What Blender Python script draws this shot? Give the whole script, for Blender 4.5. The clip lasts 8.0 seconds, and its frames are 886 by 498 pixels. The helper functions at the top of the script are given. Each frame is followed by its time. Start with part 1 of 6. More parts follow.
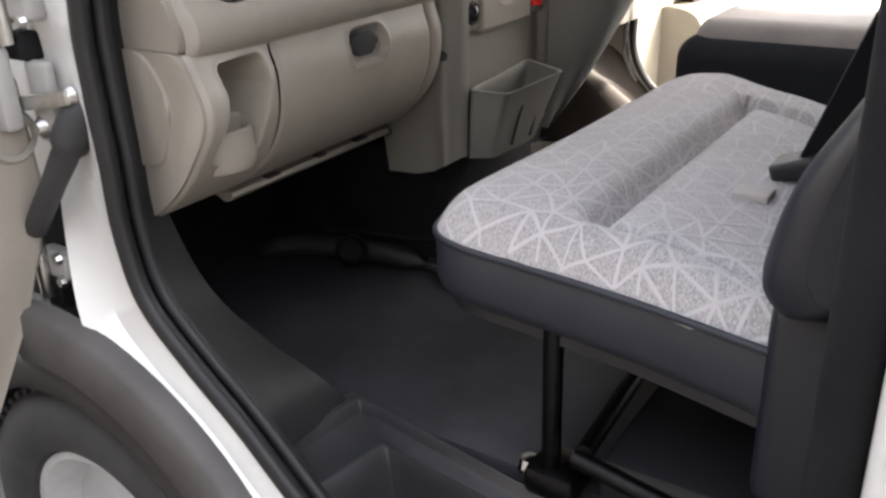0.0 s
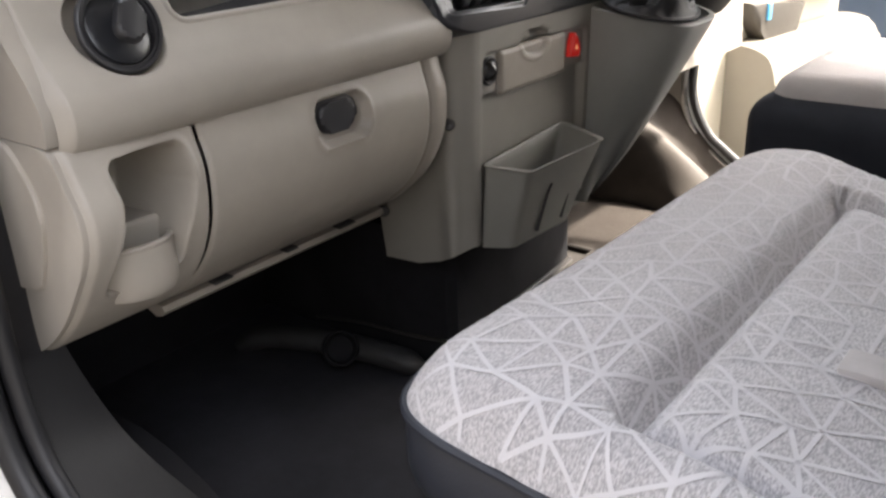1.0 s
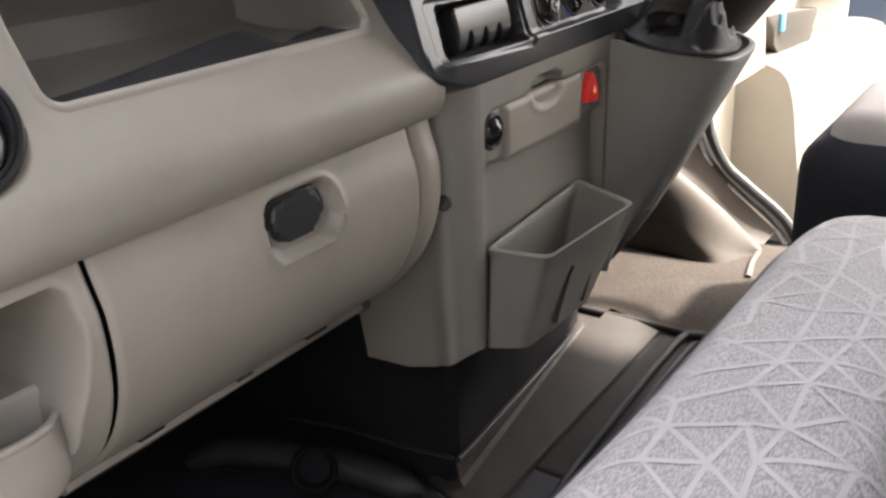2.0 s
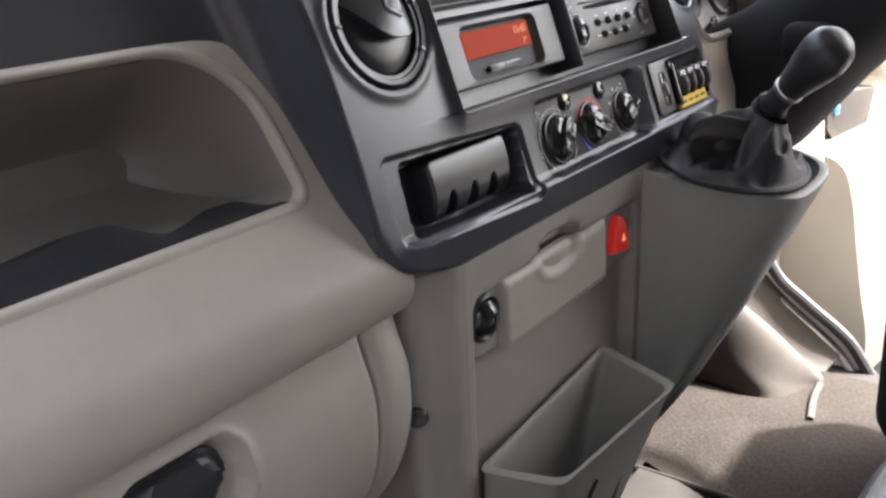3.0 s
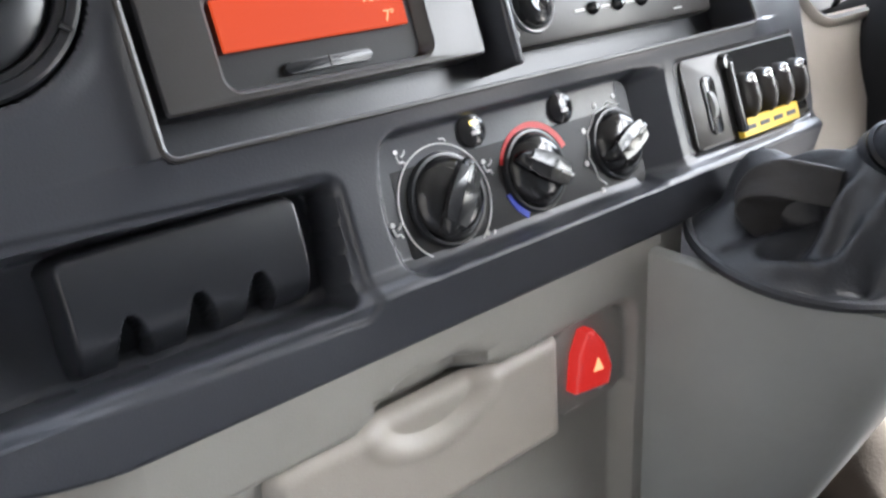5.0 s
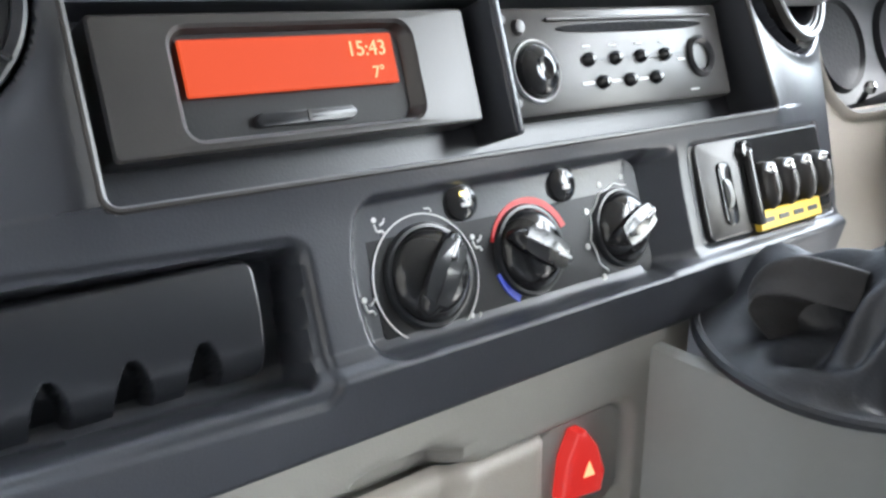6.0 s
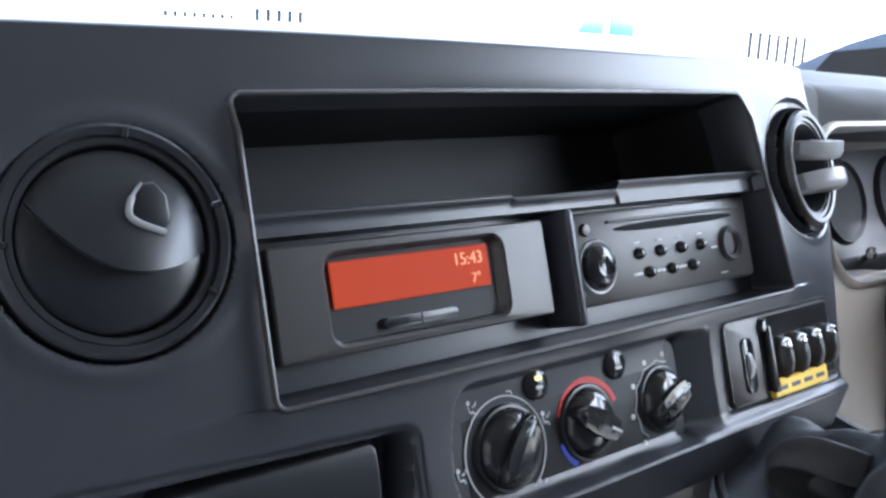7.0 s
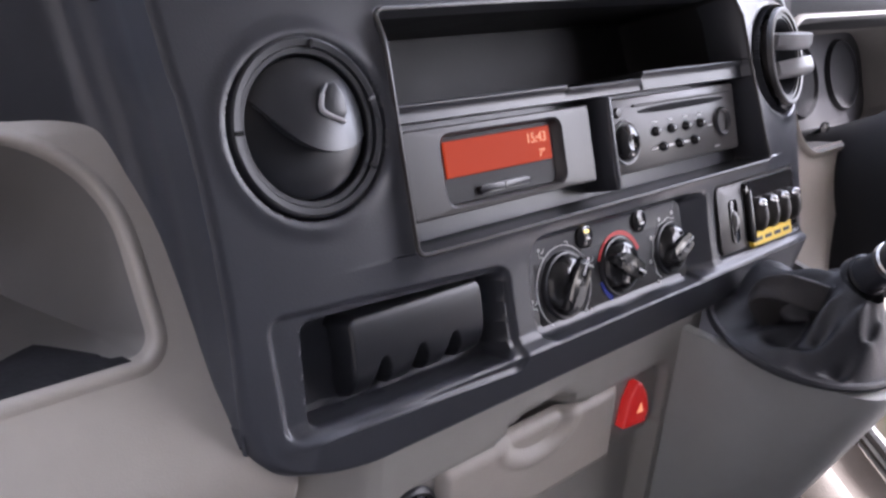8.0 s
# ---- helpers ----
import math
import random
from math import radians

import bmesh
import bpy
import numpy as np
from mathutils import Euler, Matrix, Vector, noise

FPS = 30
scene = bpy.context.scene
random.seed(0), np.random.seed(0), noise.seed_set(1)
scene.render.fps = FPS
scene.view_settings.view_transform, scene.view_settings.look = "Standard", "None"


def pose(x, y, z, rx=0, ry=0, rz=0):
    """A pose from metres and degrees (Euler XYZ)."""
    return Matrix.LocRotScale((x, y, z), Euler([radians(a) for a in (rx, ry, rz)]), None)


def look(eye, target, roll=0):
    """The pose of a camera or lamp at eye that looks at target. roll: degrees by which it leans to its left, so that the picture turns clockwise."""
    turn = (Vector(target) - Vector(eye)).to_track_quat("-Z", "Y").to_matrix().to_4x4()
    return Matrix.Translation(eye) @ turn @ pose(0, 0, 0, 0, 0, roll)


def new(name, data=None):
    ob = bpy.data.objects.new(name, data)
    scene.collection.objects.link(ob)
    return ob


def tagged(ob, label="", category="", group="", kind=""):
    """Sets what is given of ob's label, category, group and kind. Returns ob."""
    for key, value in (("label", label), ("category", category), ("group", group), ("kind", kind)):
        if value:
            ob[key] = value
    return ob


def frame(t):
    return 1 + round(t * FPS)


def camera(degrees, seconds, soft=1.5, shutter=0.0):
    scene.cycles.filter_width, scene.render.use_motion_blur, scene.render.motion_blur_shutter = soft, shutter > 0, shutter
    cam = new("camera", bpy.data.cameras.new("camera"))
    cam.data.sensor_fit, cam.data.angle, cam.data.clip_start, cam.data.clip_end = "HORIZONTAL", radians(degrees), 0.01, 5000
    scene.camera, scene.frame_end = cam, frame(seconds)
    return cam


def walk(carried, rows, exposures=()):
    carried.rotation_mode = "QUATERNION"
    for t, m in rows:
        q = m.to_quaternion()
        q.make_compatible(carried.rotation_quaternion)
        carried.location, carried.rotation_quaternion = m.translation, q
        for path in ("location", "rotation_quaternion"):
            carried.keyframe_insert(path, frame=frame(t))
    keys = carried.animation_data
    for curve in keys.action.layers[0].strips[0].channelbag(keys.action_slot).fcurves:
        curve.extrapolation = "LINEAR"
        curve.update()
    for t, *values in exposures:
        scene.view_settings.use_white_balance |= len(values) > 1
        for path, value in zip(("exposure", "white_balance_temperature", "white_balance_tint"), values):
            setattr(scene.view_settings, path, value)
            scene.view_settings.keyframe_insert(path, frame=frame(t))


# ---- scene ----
cam = camera(53.5, 8.0, 2.6)
METRES, EYE, TILT, LEAN, TURN = 1.72, 1.45, -24.0, 2.0, 33.8
ROWS = [
    (0.0, 0.0, 0.0, 0.0, 0.0, -0.0, -0.0),
    (0.5, 0.0145, 0.1046, 0.0434, 1.6, 0.71, -0.85),
    (1.0, 0.039, 0.1872, 0.0848, 3.37, 0.86, -1.48),
    (1.5, 0.0235, 0.2664, 0.1198, 1.1, 0.33, 0.4),
    (3.0, 0.038, 0.4838, 0.244, 3.74, 3.9, 0.39),
    (3.5, 0.0532, 0.5495, 0.2836, 3.7, 5.05, -0.13),
    (4.0, 0.0894, 0.6122, 0.3067, 7.06, 3.59, -2.19),
    (4.5, 0.1176, 0.6625, 0.3082, 13.19, 1.26, -2.25),
    (6.0, 0.1321, 0.7215, 0.3111, 15.06, 6.99, -7.91),
    (6.5, 0.1219, 0.6973, 0.3274, 14.74, 9.21, -10.23),
    (7.0, 0.1138, 0.663, 0.3372, 13.96, 10.58, -11.19),
    (7.5, 0.1037, 0.626, 0.3343, 12.84, 7.94, -11.11),
    (8.0, 0.0791, 0.5849, 0.3186, 9.41, 2.99, -10.02),
]
walk(cam, [(t, pose(0, 0, EYE, TILT, LEAN, TURN) @ pose(METRES * x, METRES * y, METRES * z, 90 + pitch, roll, yaw)) for t, x, y, z, yaw, pitch, roll in ROWS],
     [(0.0, 2.8, 6900, 11), (0.5, 2.8, 6900, 11), (1.0, 3.0, 6950, 11), (1.5, 3.15, 6950, 12), (3.0, 3.17, 6480, 12), (3.5, 2.97, 6180, 12), (4.0, 3.17, 6100, 13), (4.5, 3.85, 6150, 11), (6.0, 4.42, 6000, 4), (6.5, 4.2, 5650, 5), (7.0, 3.65, 5480, 8), (7.5, 2.9, 5700, 14), (7.7, 2.98, 5800, 16), (8.0, 3.5, 6000, 21)])

# ---- world, sun, exposure ----
world = bpy.data.worlds.new("world")
scene.world = world
world.use_nodes = True
wn = world.node_tree.nodes
wl = world.node_tree.links
sky = wn.new("ShaderNodeTexSky")
sky.sky_type, sky.sun_disc = "NISHITA", False
sky.sun_elevation, sky.sun_rotation = radians(51), radians(48)
sky.air_density, sky.dust_density, sky.ozone_density = 1.0, 4.0, 0.6
wn["Background"].inputs["Strength"].default_value = 0.15
haze = wn.new("ShaderNodeHueSaturation")
haze.inputs["Saturation"].default_value = 0.45
wl.new(sky.outputs[0], haze.inputs["Color"])
wl.new(haze.outputs[0], wn["Background"].inputs["Color"])

sun = new("sun", bpy.data.lights.new("sun", "SUN"))
sun.data.energy, sun.data.angle, sun.data.color = 3.0, radians(3), (1.0, 0.95, 0.88)
sun.matrix_world = look((6.2, 5.6, 10.4), (0, 0, 0))


# ---- materials ----
def nodes_of(name):
    m = bpy.data.materials.new(name)
    m.use_nodes = True
    return m, m.node_tree.nodes, m.node_tree.links, m.node_tree.nodes["Principled BSDF"]


def texture(n, l, kind, scale, coord="Object", **sockets):
    c = n.new("ShaderNodeTexCoord")
    t = n.new(kind)
    t.inputs["Scale"].default_value = scale
    for k, v in sockets.items():
        t.inputs[k].default_value = v
    l.new(c.outputs[coord], t.inputs["Vector"])
    return t


def ramp(n, l, source, stops):
    r = n.new("ShaderNodeValToRGB")
    e = r.color_ramp.elements
    while len(e) < len(stops):
        e.new(0.5)
    for el, (p, c) in zip(e, stops):
        el.position = p
        el.color = (*c, 1) if len(c) == 3 else c
    l.new(source, r.inputs[0])
    return r


def plastic(name, color, rough=0.5, vary=0.08, grain=0.12, grain_scale=900, coat=0.0, spec=0.5, uneven=0.08):
    """Moulded plastic: leather grain, faint smudges and uneven gloss."""
    m, n, l, b = nodes_of(name)
    t = texture(n, l, "ShaderNodeTexNoise", 9, Detail=6, Roughness=0.65)
    lo = [c * (1 - vary) for c in color]
    hi = [min(1, c * (1 + vary)) for c in color]
    r = ramp(n, l, t.outputs["Fac"], [(0.3, lo), (0.7, hi)])
    l.new(r.outputs[0], b.inputs["Base Color"])
    t2 = texture(n, l, "ShaderNodeTexNoise", 26, Detail=5, Roughness=0.7)
    mr = n.new("ShaderNodeMapRange")
    mr.inputs["To Min"].default_value, mr.inputs["To Max"].default_value = max(0.05, rough - uneven), min(1, rough + uneven)
    l.new(t2.outputs["Fac"], mr.inputs["Value"])
    l.new(mr.outputs[0], b.inputs["Roughness"])
    if grain:
        v = texture(n, l, "ShaderNodeTexVoronoi", grain_scale)
        bp = n.new("ShaderNodeBump")
        bp.inputs["Strength"].default_value, bp.inputs["Distance"].default_value = grain, 0.0004
        l.new(v.outputs["Distance"], bp.inputs["Height"])
        l.new(bp.outputs[0], b.inputs["Normal"])
    b.inputs["Coat Weight"].default_value = coat
    b.inputs["Specular IOR Level"].default_value = spec
    return m


def glowing(name, color, strength, base=(0.02, 0.02, 0.02), rough=0.3, spec=0.5):
    m, n, l, b = nodes_of(name)
    b.inputs["Base Color"].default_value = (*base, 1)
    b.inputs["Emission Color"].default_value = (*color, 1)
    b.inputs["Emission Strength"].default_value = strength
    b.inputs["Roughness"].default_value = rough
    b.inputs["Specular IOR Level"].default_value = spec
    return m


def metal(name, color, rough):
    m, n, l, b = nodes_of(name)
    t = texture(n, l, "ShaderNodeTexNoise", 60, Detail=5)
    r = ramp(n, l, t.outputs["Fac"], [(0.3, [c * 0.75 for c in color]), (0.7, color)])
    l.new(r.outputs[0], b.inputs["Base Color"])
    b.inputs["Metallic"].default_value, b.inputs["Roughness"].default_value = 1, rough
    return m


def fabric_material():
    """Light grey woven seat cloth with a streaky weave."""
    m, n, l, b = nodes_of("streaky_seat_cloth")

    c = n.new("ShaderNodeTexCoord")
    # streaky weave
    mp = n.new("ShaderNodeMapping")
    mp.inputs["Scale"].default_value = (640, 190, 300)
    mp.inputs["Rotation"].default_value = (0, 0, radians(12))
    l.new(c.outputs["Object"], mp.inputs["Vector"])
    weave = n.new("ShaderNodeTexNoise")
    weave.inputs["Scale"].default_value, weave.inputs["Detail"].default_value = 1.0, 2.0
    l.new(mp.outputs[0], weave.inputs["Vector"])
    tone = ramp(n, l, weave.outputs["Fac"], [(0.36, (0.36, 0.35, 0.36)), (0.64, (0.62, 0.60, 0.61))])
    soil = texture(n, l, "ShaderNodeTexNoise", 7, Detail=5)
    sr = ramp(n, l, soil.outputs["Fac"], [(0.3, (0.90, 0.88, 0.87)), (0.7, (1, 1, 1))])
    m2 = n.new("ShaderNodeMix")
    m2.data_type, m2.blend_type = "RGBA", "MULTIPLY"
    m2.inputs["Factor"].default_value = 1
    l.new(tone.outputs[0], m2.inputs["A"])
    l.new(sr.outputs[0], m2.inputs["B"])
    l.new(m2.outputs["Result"], b.inputs["Base Color"])
    b.inputs["Roughness"].default_value = 0.95
    b.inputs["Specular IOR Level"].default_value = 0.15
    b.inputs["Sheen Weight"].default_value = 0.3
    bp = n.new("ShaderNodeBump")
    bp.inputs["Strength"].default_value, bp.inputs["Distance"].default_value = 0.4, 0.001
    l.new(weave.outputs["Fac"], bp.inputs["Height"])
    l.new(bp.outputs[0], b.inputs["Normal"])
    return m


def carpet_material():
    """Worn brown loop carpet, flattened and soiled in patches."""
    m, n, l, b = nodes_of("worn_brown_carpet")
    tuft = texture(n, l, "ShaderNodeTexNoise", 170, Detail=5, Roughness=0.7)
    tone = ramp(n, l, tuft.outputs["Fac"], [(0.34, (0.036, 0.031, 0.0275)), (0.52, (0.054, 0.0465, 0.041)), (0.70, (0.076, 0.066, 0.059))])
    soil = texture(n, l, "ShaderNodeTexNoise", 11, Detail=4, Roughness=0.6)
    wear = ramp(n, l, soil.outputs["Fac"], [(0.35, (0.80, 0.78, 0.77)), (0.65, (1, 1, 1))])
    mix = n.new("ShaderNodeMix")
    mix.data_type, mix.blend_type = "RGBA", "MULTIPLY"
    mix.inputs["Factor"].default_value = 1
    l.new(tone.outputs[0], mix.inputs["A"])
    l.new(wear.outputs[0], mix.inputs["B"])
    l.new(mix.outputs["Result"], b.inputs["Base Color"])
    b.inputs["Roughness"].default_value = 0.95
    b.inputs["Specular IOR Level"].default_value = 0.15
    bp = n.new("ShaderNodeBump")
    bp.inputs["Strength"].default_value, bp.inputs["Distance"].default_value = 0.9, 0.003
    l.new(tuft.outputs["Fac"], bp.inputs["Height"])
    l.new(bp.outputs[0], b.inputs["Normal"])
    return m


def glass_material():
    m, n, l, b = nodes_of("window_glass")
    b.inputs["Base Color"].default_value = (0.95, 0.98, 0.97, 1)
    b.inputs["Transmission Weight"].default_value = 1
    b.inputs["Roughness"].default_value = 0.0
    b.inputs["IOR"].default_value = 1.1
    return m


BEIGE = plastic("beige_dash_plastic", (0.33, 0.30, 0.262), 0.45)
BEIGE_GREY = plastic("grey_beige_console_plastic", (0.275, 0.262, 0.237), 0.48)
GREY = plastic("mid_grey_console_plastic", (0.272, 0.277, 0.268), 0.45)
BIN = plastic("grey_brown_bin_plastic", (0.235, 0.230, 0.212), 0.45)
CHARCOAL = plastic("charcoal_dash_plastic", (0.040, 0.042, 0.049), 0.30, 0.06, 0.12, uneven=0.025)
SATIN = plastic("satin_black_plastic", (0.016, 0.017, 0.020), 0.30, 0.03, 0.05, uneven=0.0)
BLADE = plastic("silver_grey_vent_plastic", (0.30, 0.30, 0.305), 0.25, 0.05, 0, uneven=0.02)
PAD = plastic("dark_dash_top", (0.036, 0.035, 0.037), 0.66, 0.08, 0.25, spec=0.3, uneven=0.04)
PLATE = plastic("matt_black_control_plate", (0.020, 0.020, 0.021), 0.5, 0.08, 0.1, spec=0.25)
HOOD = plastic("matt_black_hood", (0.014, 0.014, 0.016), 0.75, 0.08, 0.25, spec=0.25, uneven=0.03)
BLACK = plastic("black_plastic", (0.024, 0.024, 0.027), 0.38, 0.1, 0.05)
GLOSS = plastic("gloss_black_plastic", (0.017, 0.017, 0.018), 0.14, 0.1, 0)
UNIT = plastic("dark_grey_unit_plastic", (0.035, 0.032, 0.030), 0.34, 0.08, 0.05)
RUBBER = plastic("black_rubber", (0.030, 0.030, 0.032), 0.6, 0.25, 0.3, 300)
MAT = plastic("black_rubber_floor_mat", (0.034, 0.034, 0.039), 0.6, 0.35, 0.5, 500, spec=0.4)
LINING = plastic("black_felt_lining", (0.013, 0.013, 0.015), 0.9, 0.3, 0.6, 300, spec=0.2)
BROWN_MAT = plastic("dusty_brown_floor_mat", (0.036, 0.031, 0.028), 0.72, 0.25, 0.6, 350)
DUSTY_MAT = plastic("dusty_light_brown_rubber", (0.076, 0.066, 0.058), 0.7, 0.2, 0.5, 350, spec=0.3)
CARPET = carpet_material()
DUCT = plastic("dusty_black_duct_plastic", (0.026, 0.026, 0.027), 0.6, 0.25, 0.3, 300)
VINYL = plastic("blue_grey_vinyl", (0.022, 0.025, 0.035), 0.48, 0.12, 0.3, 500)
NAVY = plastic("dark_navy_vinyl", (0.011, 0.013, 0.021), 0.42, 0.12, 0.3, 500)
DOOR_GREY = plastic("brown_grey_door_plastic", (0.055, 0.048, 0.040), 0.6)
SEAL_RUBBER = plastic("dark_seal_rubber", (0.011, 0.011, 0.013), 0.5, 0.2, 0.2, 300)
TAG_BLUE = plastic("light_blue_plastic", (0.10, 0.42, 0.75), 0.4, 0.05, 0)
CLOTH = fabric_material()
THREAD = plastic("pale_woven_thread", (0.62, 0.60, 0.61), 0.95, 0.06, 0.5, 900, spec=0.15)
DARK_CLOTH = plastic("dark_blue_seat_cloth", (0.022, 0.025, 0.035), 0.9, 0.2, 0.6, 600)
PALE_CLOTH = plastic("pale_seat_cloth", (0.50, 0.47, 0.46), 0.95, 0.12, 0.6, 500)
BOOT_INNER = plastic("brown_grey_boot_cloth", (0.042, 0.040, 0.040), 0.55, 0.15, 0.4, 500, spec=0.3)
LEATHER = plastic("black_leatherette", (0.020, 0.021, 0.025), 0.5, 0.15, 0.3, 500)
WHITE_PAINT = plastic("white_car_paint", (0.80, 0.80, 0.79), 0.25, 0.04, 0, coat=0.5)
# Cream trim toned down: the shade on the pocket's end is in the colour.
SHADED_CREAM = plastic("shaded_cream_door_pocket", (0.16, 0.143, 0.116), 0.55, 0.06)
CREAM = plastic("cream_door_trim", (0.44, 0.40, 0.32), 0.55, 0.05)
RIM_PAINT = plastic("silver_wheel_paint", (0.52, 0.52, 0.53), 0.35, 0.15, 0.1, 200)
STEEL = metal("dull_steel", (0.62, 0.61, 0.59), 0.33)
CHROME = metal("bright_metal", (0.8, 0.8, 0.8), 0.12)
DARK_STEEL = metal("dark_painted_steel", (0.03, 0.03, 0.032), 0.4)
TYRE = plastic("tyre_rubber", (0.040, 0.040, 0.042), 0.75, 0.3, 0.5, 200)
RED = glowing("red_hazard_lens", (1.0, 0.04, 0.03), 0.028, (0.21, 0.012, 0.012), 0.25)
# Half-tone of the fascia beige; the pocket's shade is in this colour.
POCKET_SHADE = plastic("shaded_pocket_plastic", (0.165, 0.155, 0.142), 0.52)
SCREEN = glowing("orange_red_lcd", (1.0, 0.115, 0.036), 0.037, (0.10, 0.012, 0.006), 0.6, 0.08)
DIGITS = glowing("pale_lcd_digits", (1.0, 0.36, 0.17), 0.10, spec=0.1)
YELLOW = plastic("yellow_label_tape", (0.75, 0.52, 0.05), 0.4, 0.05, 0)
MARK = plastic("pale_print", (0.60, 0.60, 0.60), 0.5, 0.02, 0)
RED_MARK = plastic("red_print", (0.55, 0.03, 0.03), 0.5, 0.02, 0)
BLUE_MARK = plastic("blue_print", (0.03, 0.06, 0.5), 0.5, 0.02, 0)
AMBER = glowing("amber_light", (1.0, 0.75, 0.2), 0.15, (0.5, 0.4, 0.1))
HEADLINER = plastic("pale_headliner", (0.50, 0.48, 0.455), 0.95, 0.05, 0.5, 300)
ARCH_DARK = plastic("dark_arch_plastic", (0.040, 0.037, 0.037), 0.6, 0.2, 0.3, 300, spec=0.3)
ARCH_GREY = plastic("weathered_grey_arch_plastic", (0.085, 0.081, 0.081), 0.5, 0.2, 0.3, 300, spec=0.35)
HINGE_GREY = plastic("dusty_grey_paint", (0.36, 0.355, 0.345), 0.45, 0.12, 0.2, 200)
BULKHEAD = plastic("dark_grey_bulkhead_trim", (0.12, 0.115, 0.11), 0.8, 0.1, 0.4, 300)
STEP_RUBBER = plastic("smooth_black_step_rubber", (0.042, 0.042, 0.046), 0.38, 0.2, 0.2, 300)
GLASS = glass_material()


# ---- mesh helpers ----
def thing(name, at, label, category, group="", kind=""):
    e = new(name)
    e.location = at
    e.empty_display_size = 0.05
    return tagged(e, label, category, group, kind)


def finish(ob, parent, label):
    if parent is not None:
        m = Matrix.Identity(4)
        p = parent
        while p is not None:
            m = Matrix.Translation(p.location) @ m
            p = p.parent
        ob.parent = parent
        ob.location = ob.location - m.translation
    if label:
        ob["label"] = label
    return ob


def part(name, bm, material, parent=None, label="", sharp=35):
    """Links a bmesh, built in place, as one mesh with its origin in its middle."""
    me = bpy.data.meshes.new(name)
    bmesh.ops.recalc_face_normals(bm, faces=bm.faces)
    co = [v.co for v in bm.verts]
    mid = Vector([(min(c[i] for c in co) + max(c[i] for c in co)) / 2 for i in range(3)])
    bmesh.ops.translate(bm, verts=bm.verts, vec=-mid)
    bm.to_mesh(me)
    bm.free()
    me.polygons.foreach_set("use_smooth", [True] * len(me.polygons))
    me.set_sharp_from_angle(angle=radians(sharp))
    me.materials.append(material)
    ob = new(name, me)
    ob.location = mid
    return finish(ob, parent, label)


def sheet(name, co, material, parent=None, label="", closed_u=False, closed_v=False, thick=0.0, sharp=40, keep=None):
    """A smooth surface through a grid of points co[i, j]."""
    nu, nv = co.shape[:2]
    bm = bmesh.new()
    vs = [[bm.verts.new(co[i, j]) for j in range(nv)] for i in range(nu)]
    for i in range(nu if closed_u else nu - 1):
        for j in range(nv if closed_v else nv - 1):
            if keep is not None and not keep[i, j]:
                continue
            a, b, c, d = vs[i][j], vs[(i + 1) % nu][j], vs[(i + 1) % nu][(j + 1) % nv], vs[i][(j + 1) % nv]
            bm.faces.new((a, b, c, d))
    if keep is not None:
        bmesh.ops.delete(bm, geom=[v for v in bm.verts if not v.link_faces], context="VERTS")
    if thick:
        bmesh.ops.recalc_face_normals(bm, faces=bm.faces)
        bmesh.ops.solidify(bm, geom=bm.faces[:], thickness=thick)
    return part(name, bm, material, parent, label, sharp)


def box(lo, hi, r=0.004, seg=2, m=None, bm=None):
    bm = bm or bmesh.new()
    lo, hi = Vector(lo), Vector(hi)
    s = hi - lo
    g = bmesh.ops.create_cube(bm, size=1, matrix=Matrix.Translation((lo + hi) / 2) @ Matrix.Diagonal((*s, 1)))
    vs = g["verts"]
    if r:
        es = list({e for v in vs for e in v.link_edges})
        b = bmesh.ops.bevel(bm, geom=es, offset=min(r, min(s) * 0.45), segments=seg, profile=0.5, affect="EDGES")
        vs = list({v for f in b["faces"] for v in f.verts} | {v for v in vs if v.is_valid})
    if m is not None:
        seen = set()
        stack = [v for v in vs if v.is_valid]
        while stack:
            v = stack.pop()
            if v in seen:
                continue
            seen.add(v)
            stack += [e.other_vert(v) for e in v.link_edges if e.other_vert(v) not in seen]
        bmesh.ops.transform(bm, matrix=m, verts=list(seen))
    return bm


def prism(outline, lo, hi, m=None, r=0.0, seg=2, bm=None):
    """A plate with the outline (x, y), from z = lo to hi, edges rounded by r."""
    bm = bm or bmesh.new()
    a = [bm.verts.new((x, y, lo)) for x, y in outline]
    b = [bm.verts.new((x, y, hi)) for x, y in outline]
    n = len(a)
    top = bm.faces.new(b)
    bm.faces.new(a[::-1])
    for i in range(n):
        bm.faces.new((a[i], a[(i + 1) % n], b[(i + 1) % n], b[i]))
    vs = a + b
    if r:
        res = bmesh.ops.bevel(bm, geom=list(top.edges), offset=r, segments=seg, profile=0.5, affect="EDGES")
        vs = list({v for v in vs if v.is_valid} | {v for f in res["faces"] for v in f.verts})
        seen, stack = set(), [v for v in vs if v.is_valid]
        while stack:
            v = stack.pop()
            if v not in seen:
                seen.add(v)
                stack += [e.other_vert(v) for e in v.link_edges]
        vs = list(seen)
    if m is not None:
        bmesh.ops.transform(bm, matrix=m, verts=vs)
    return bm


def rounded(cx, cy, hx, hy, r, seg=5):
    out = []
    for sx, sy, a0 in ((1, 1, 0), (-1, 1, 90), (-1, -1, 180), (1, -1, 270)):
        for k in range(seg + 1):
            a = radians(a0 + 90 * k / seg)
            out.append((cx + sx * (hx - r) + r * math.cos(a), cy + sy * (hy - r) + r * math.sin(a)))
    return out


def circle(cx, cy, r, n=32):
    return [(cx + r * math.cos(2 * math.pi * k / n), cy + r * math.sin(2 * math.pi * k / n)) for k in range(n)]


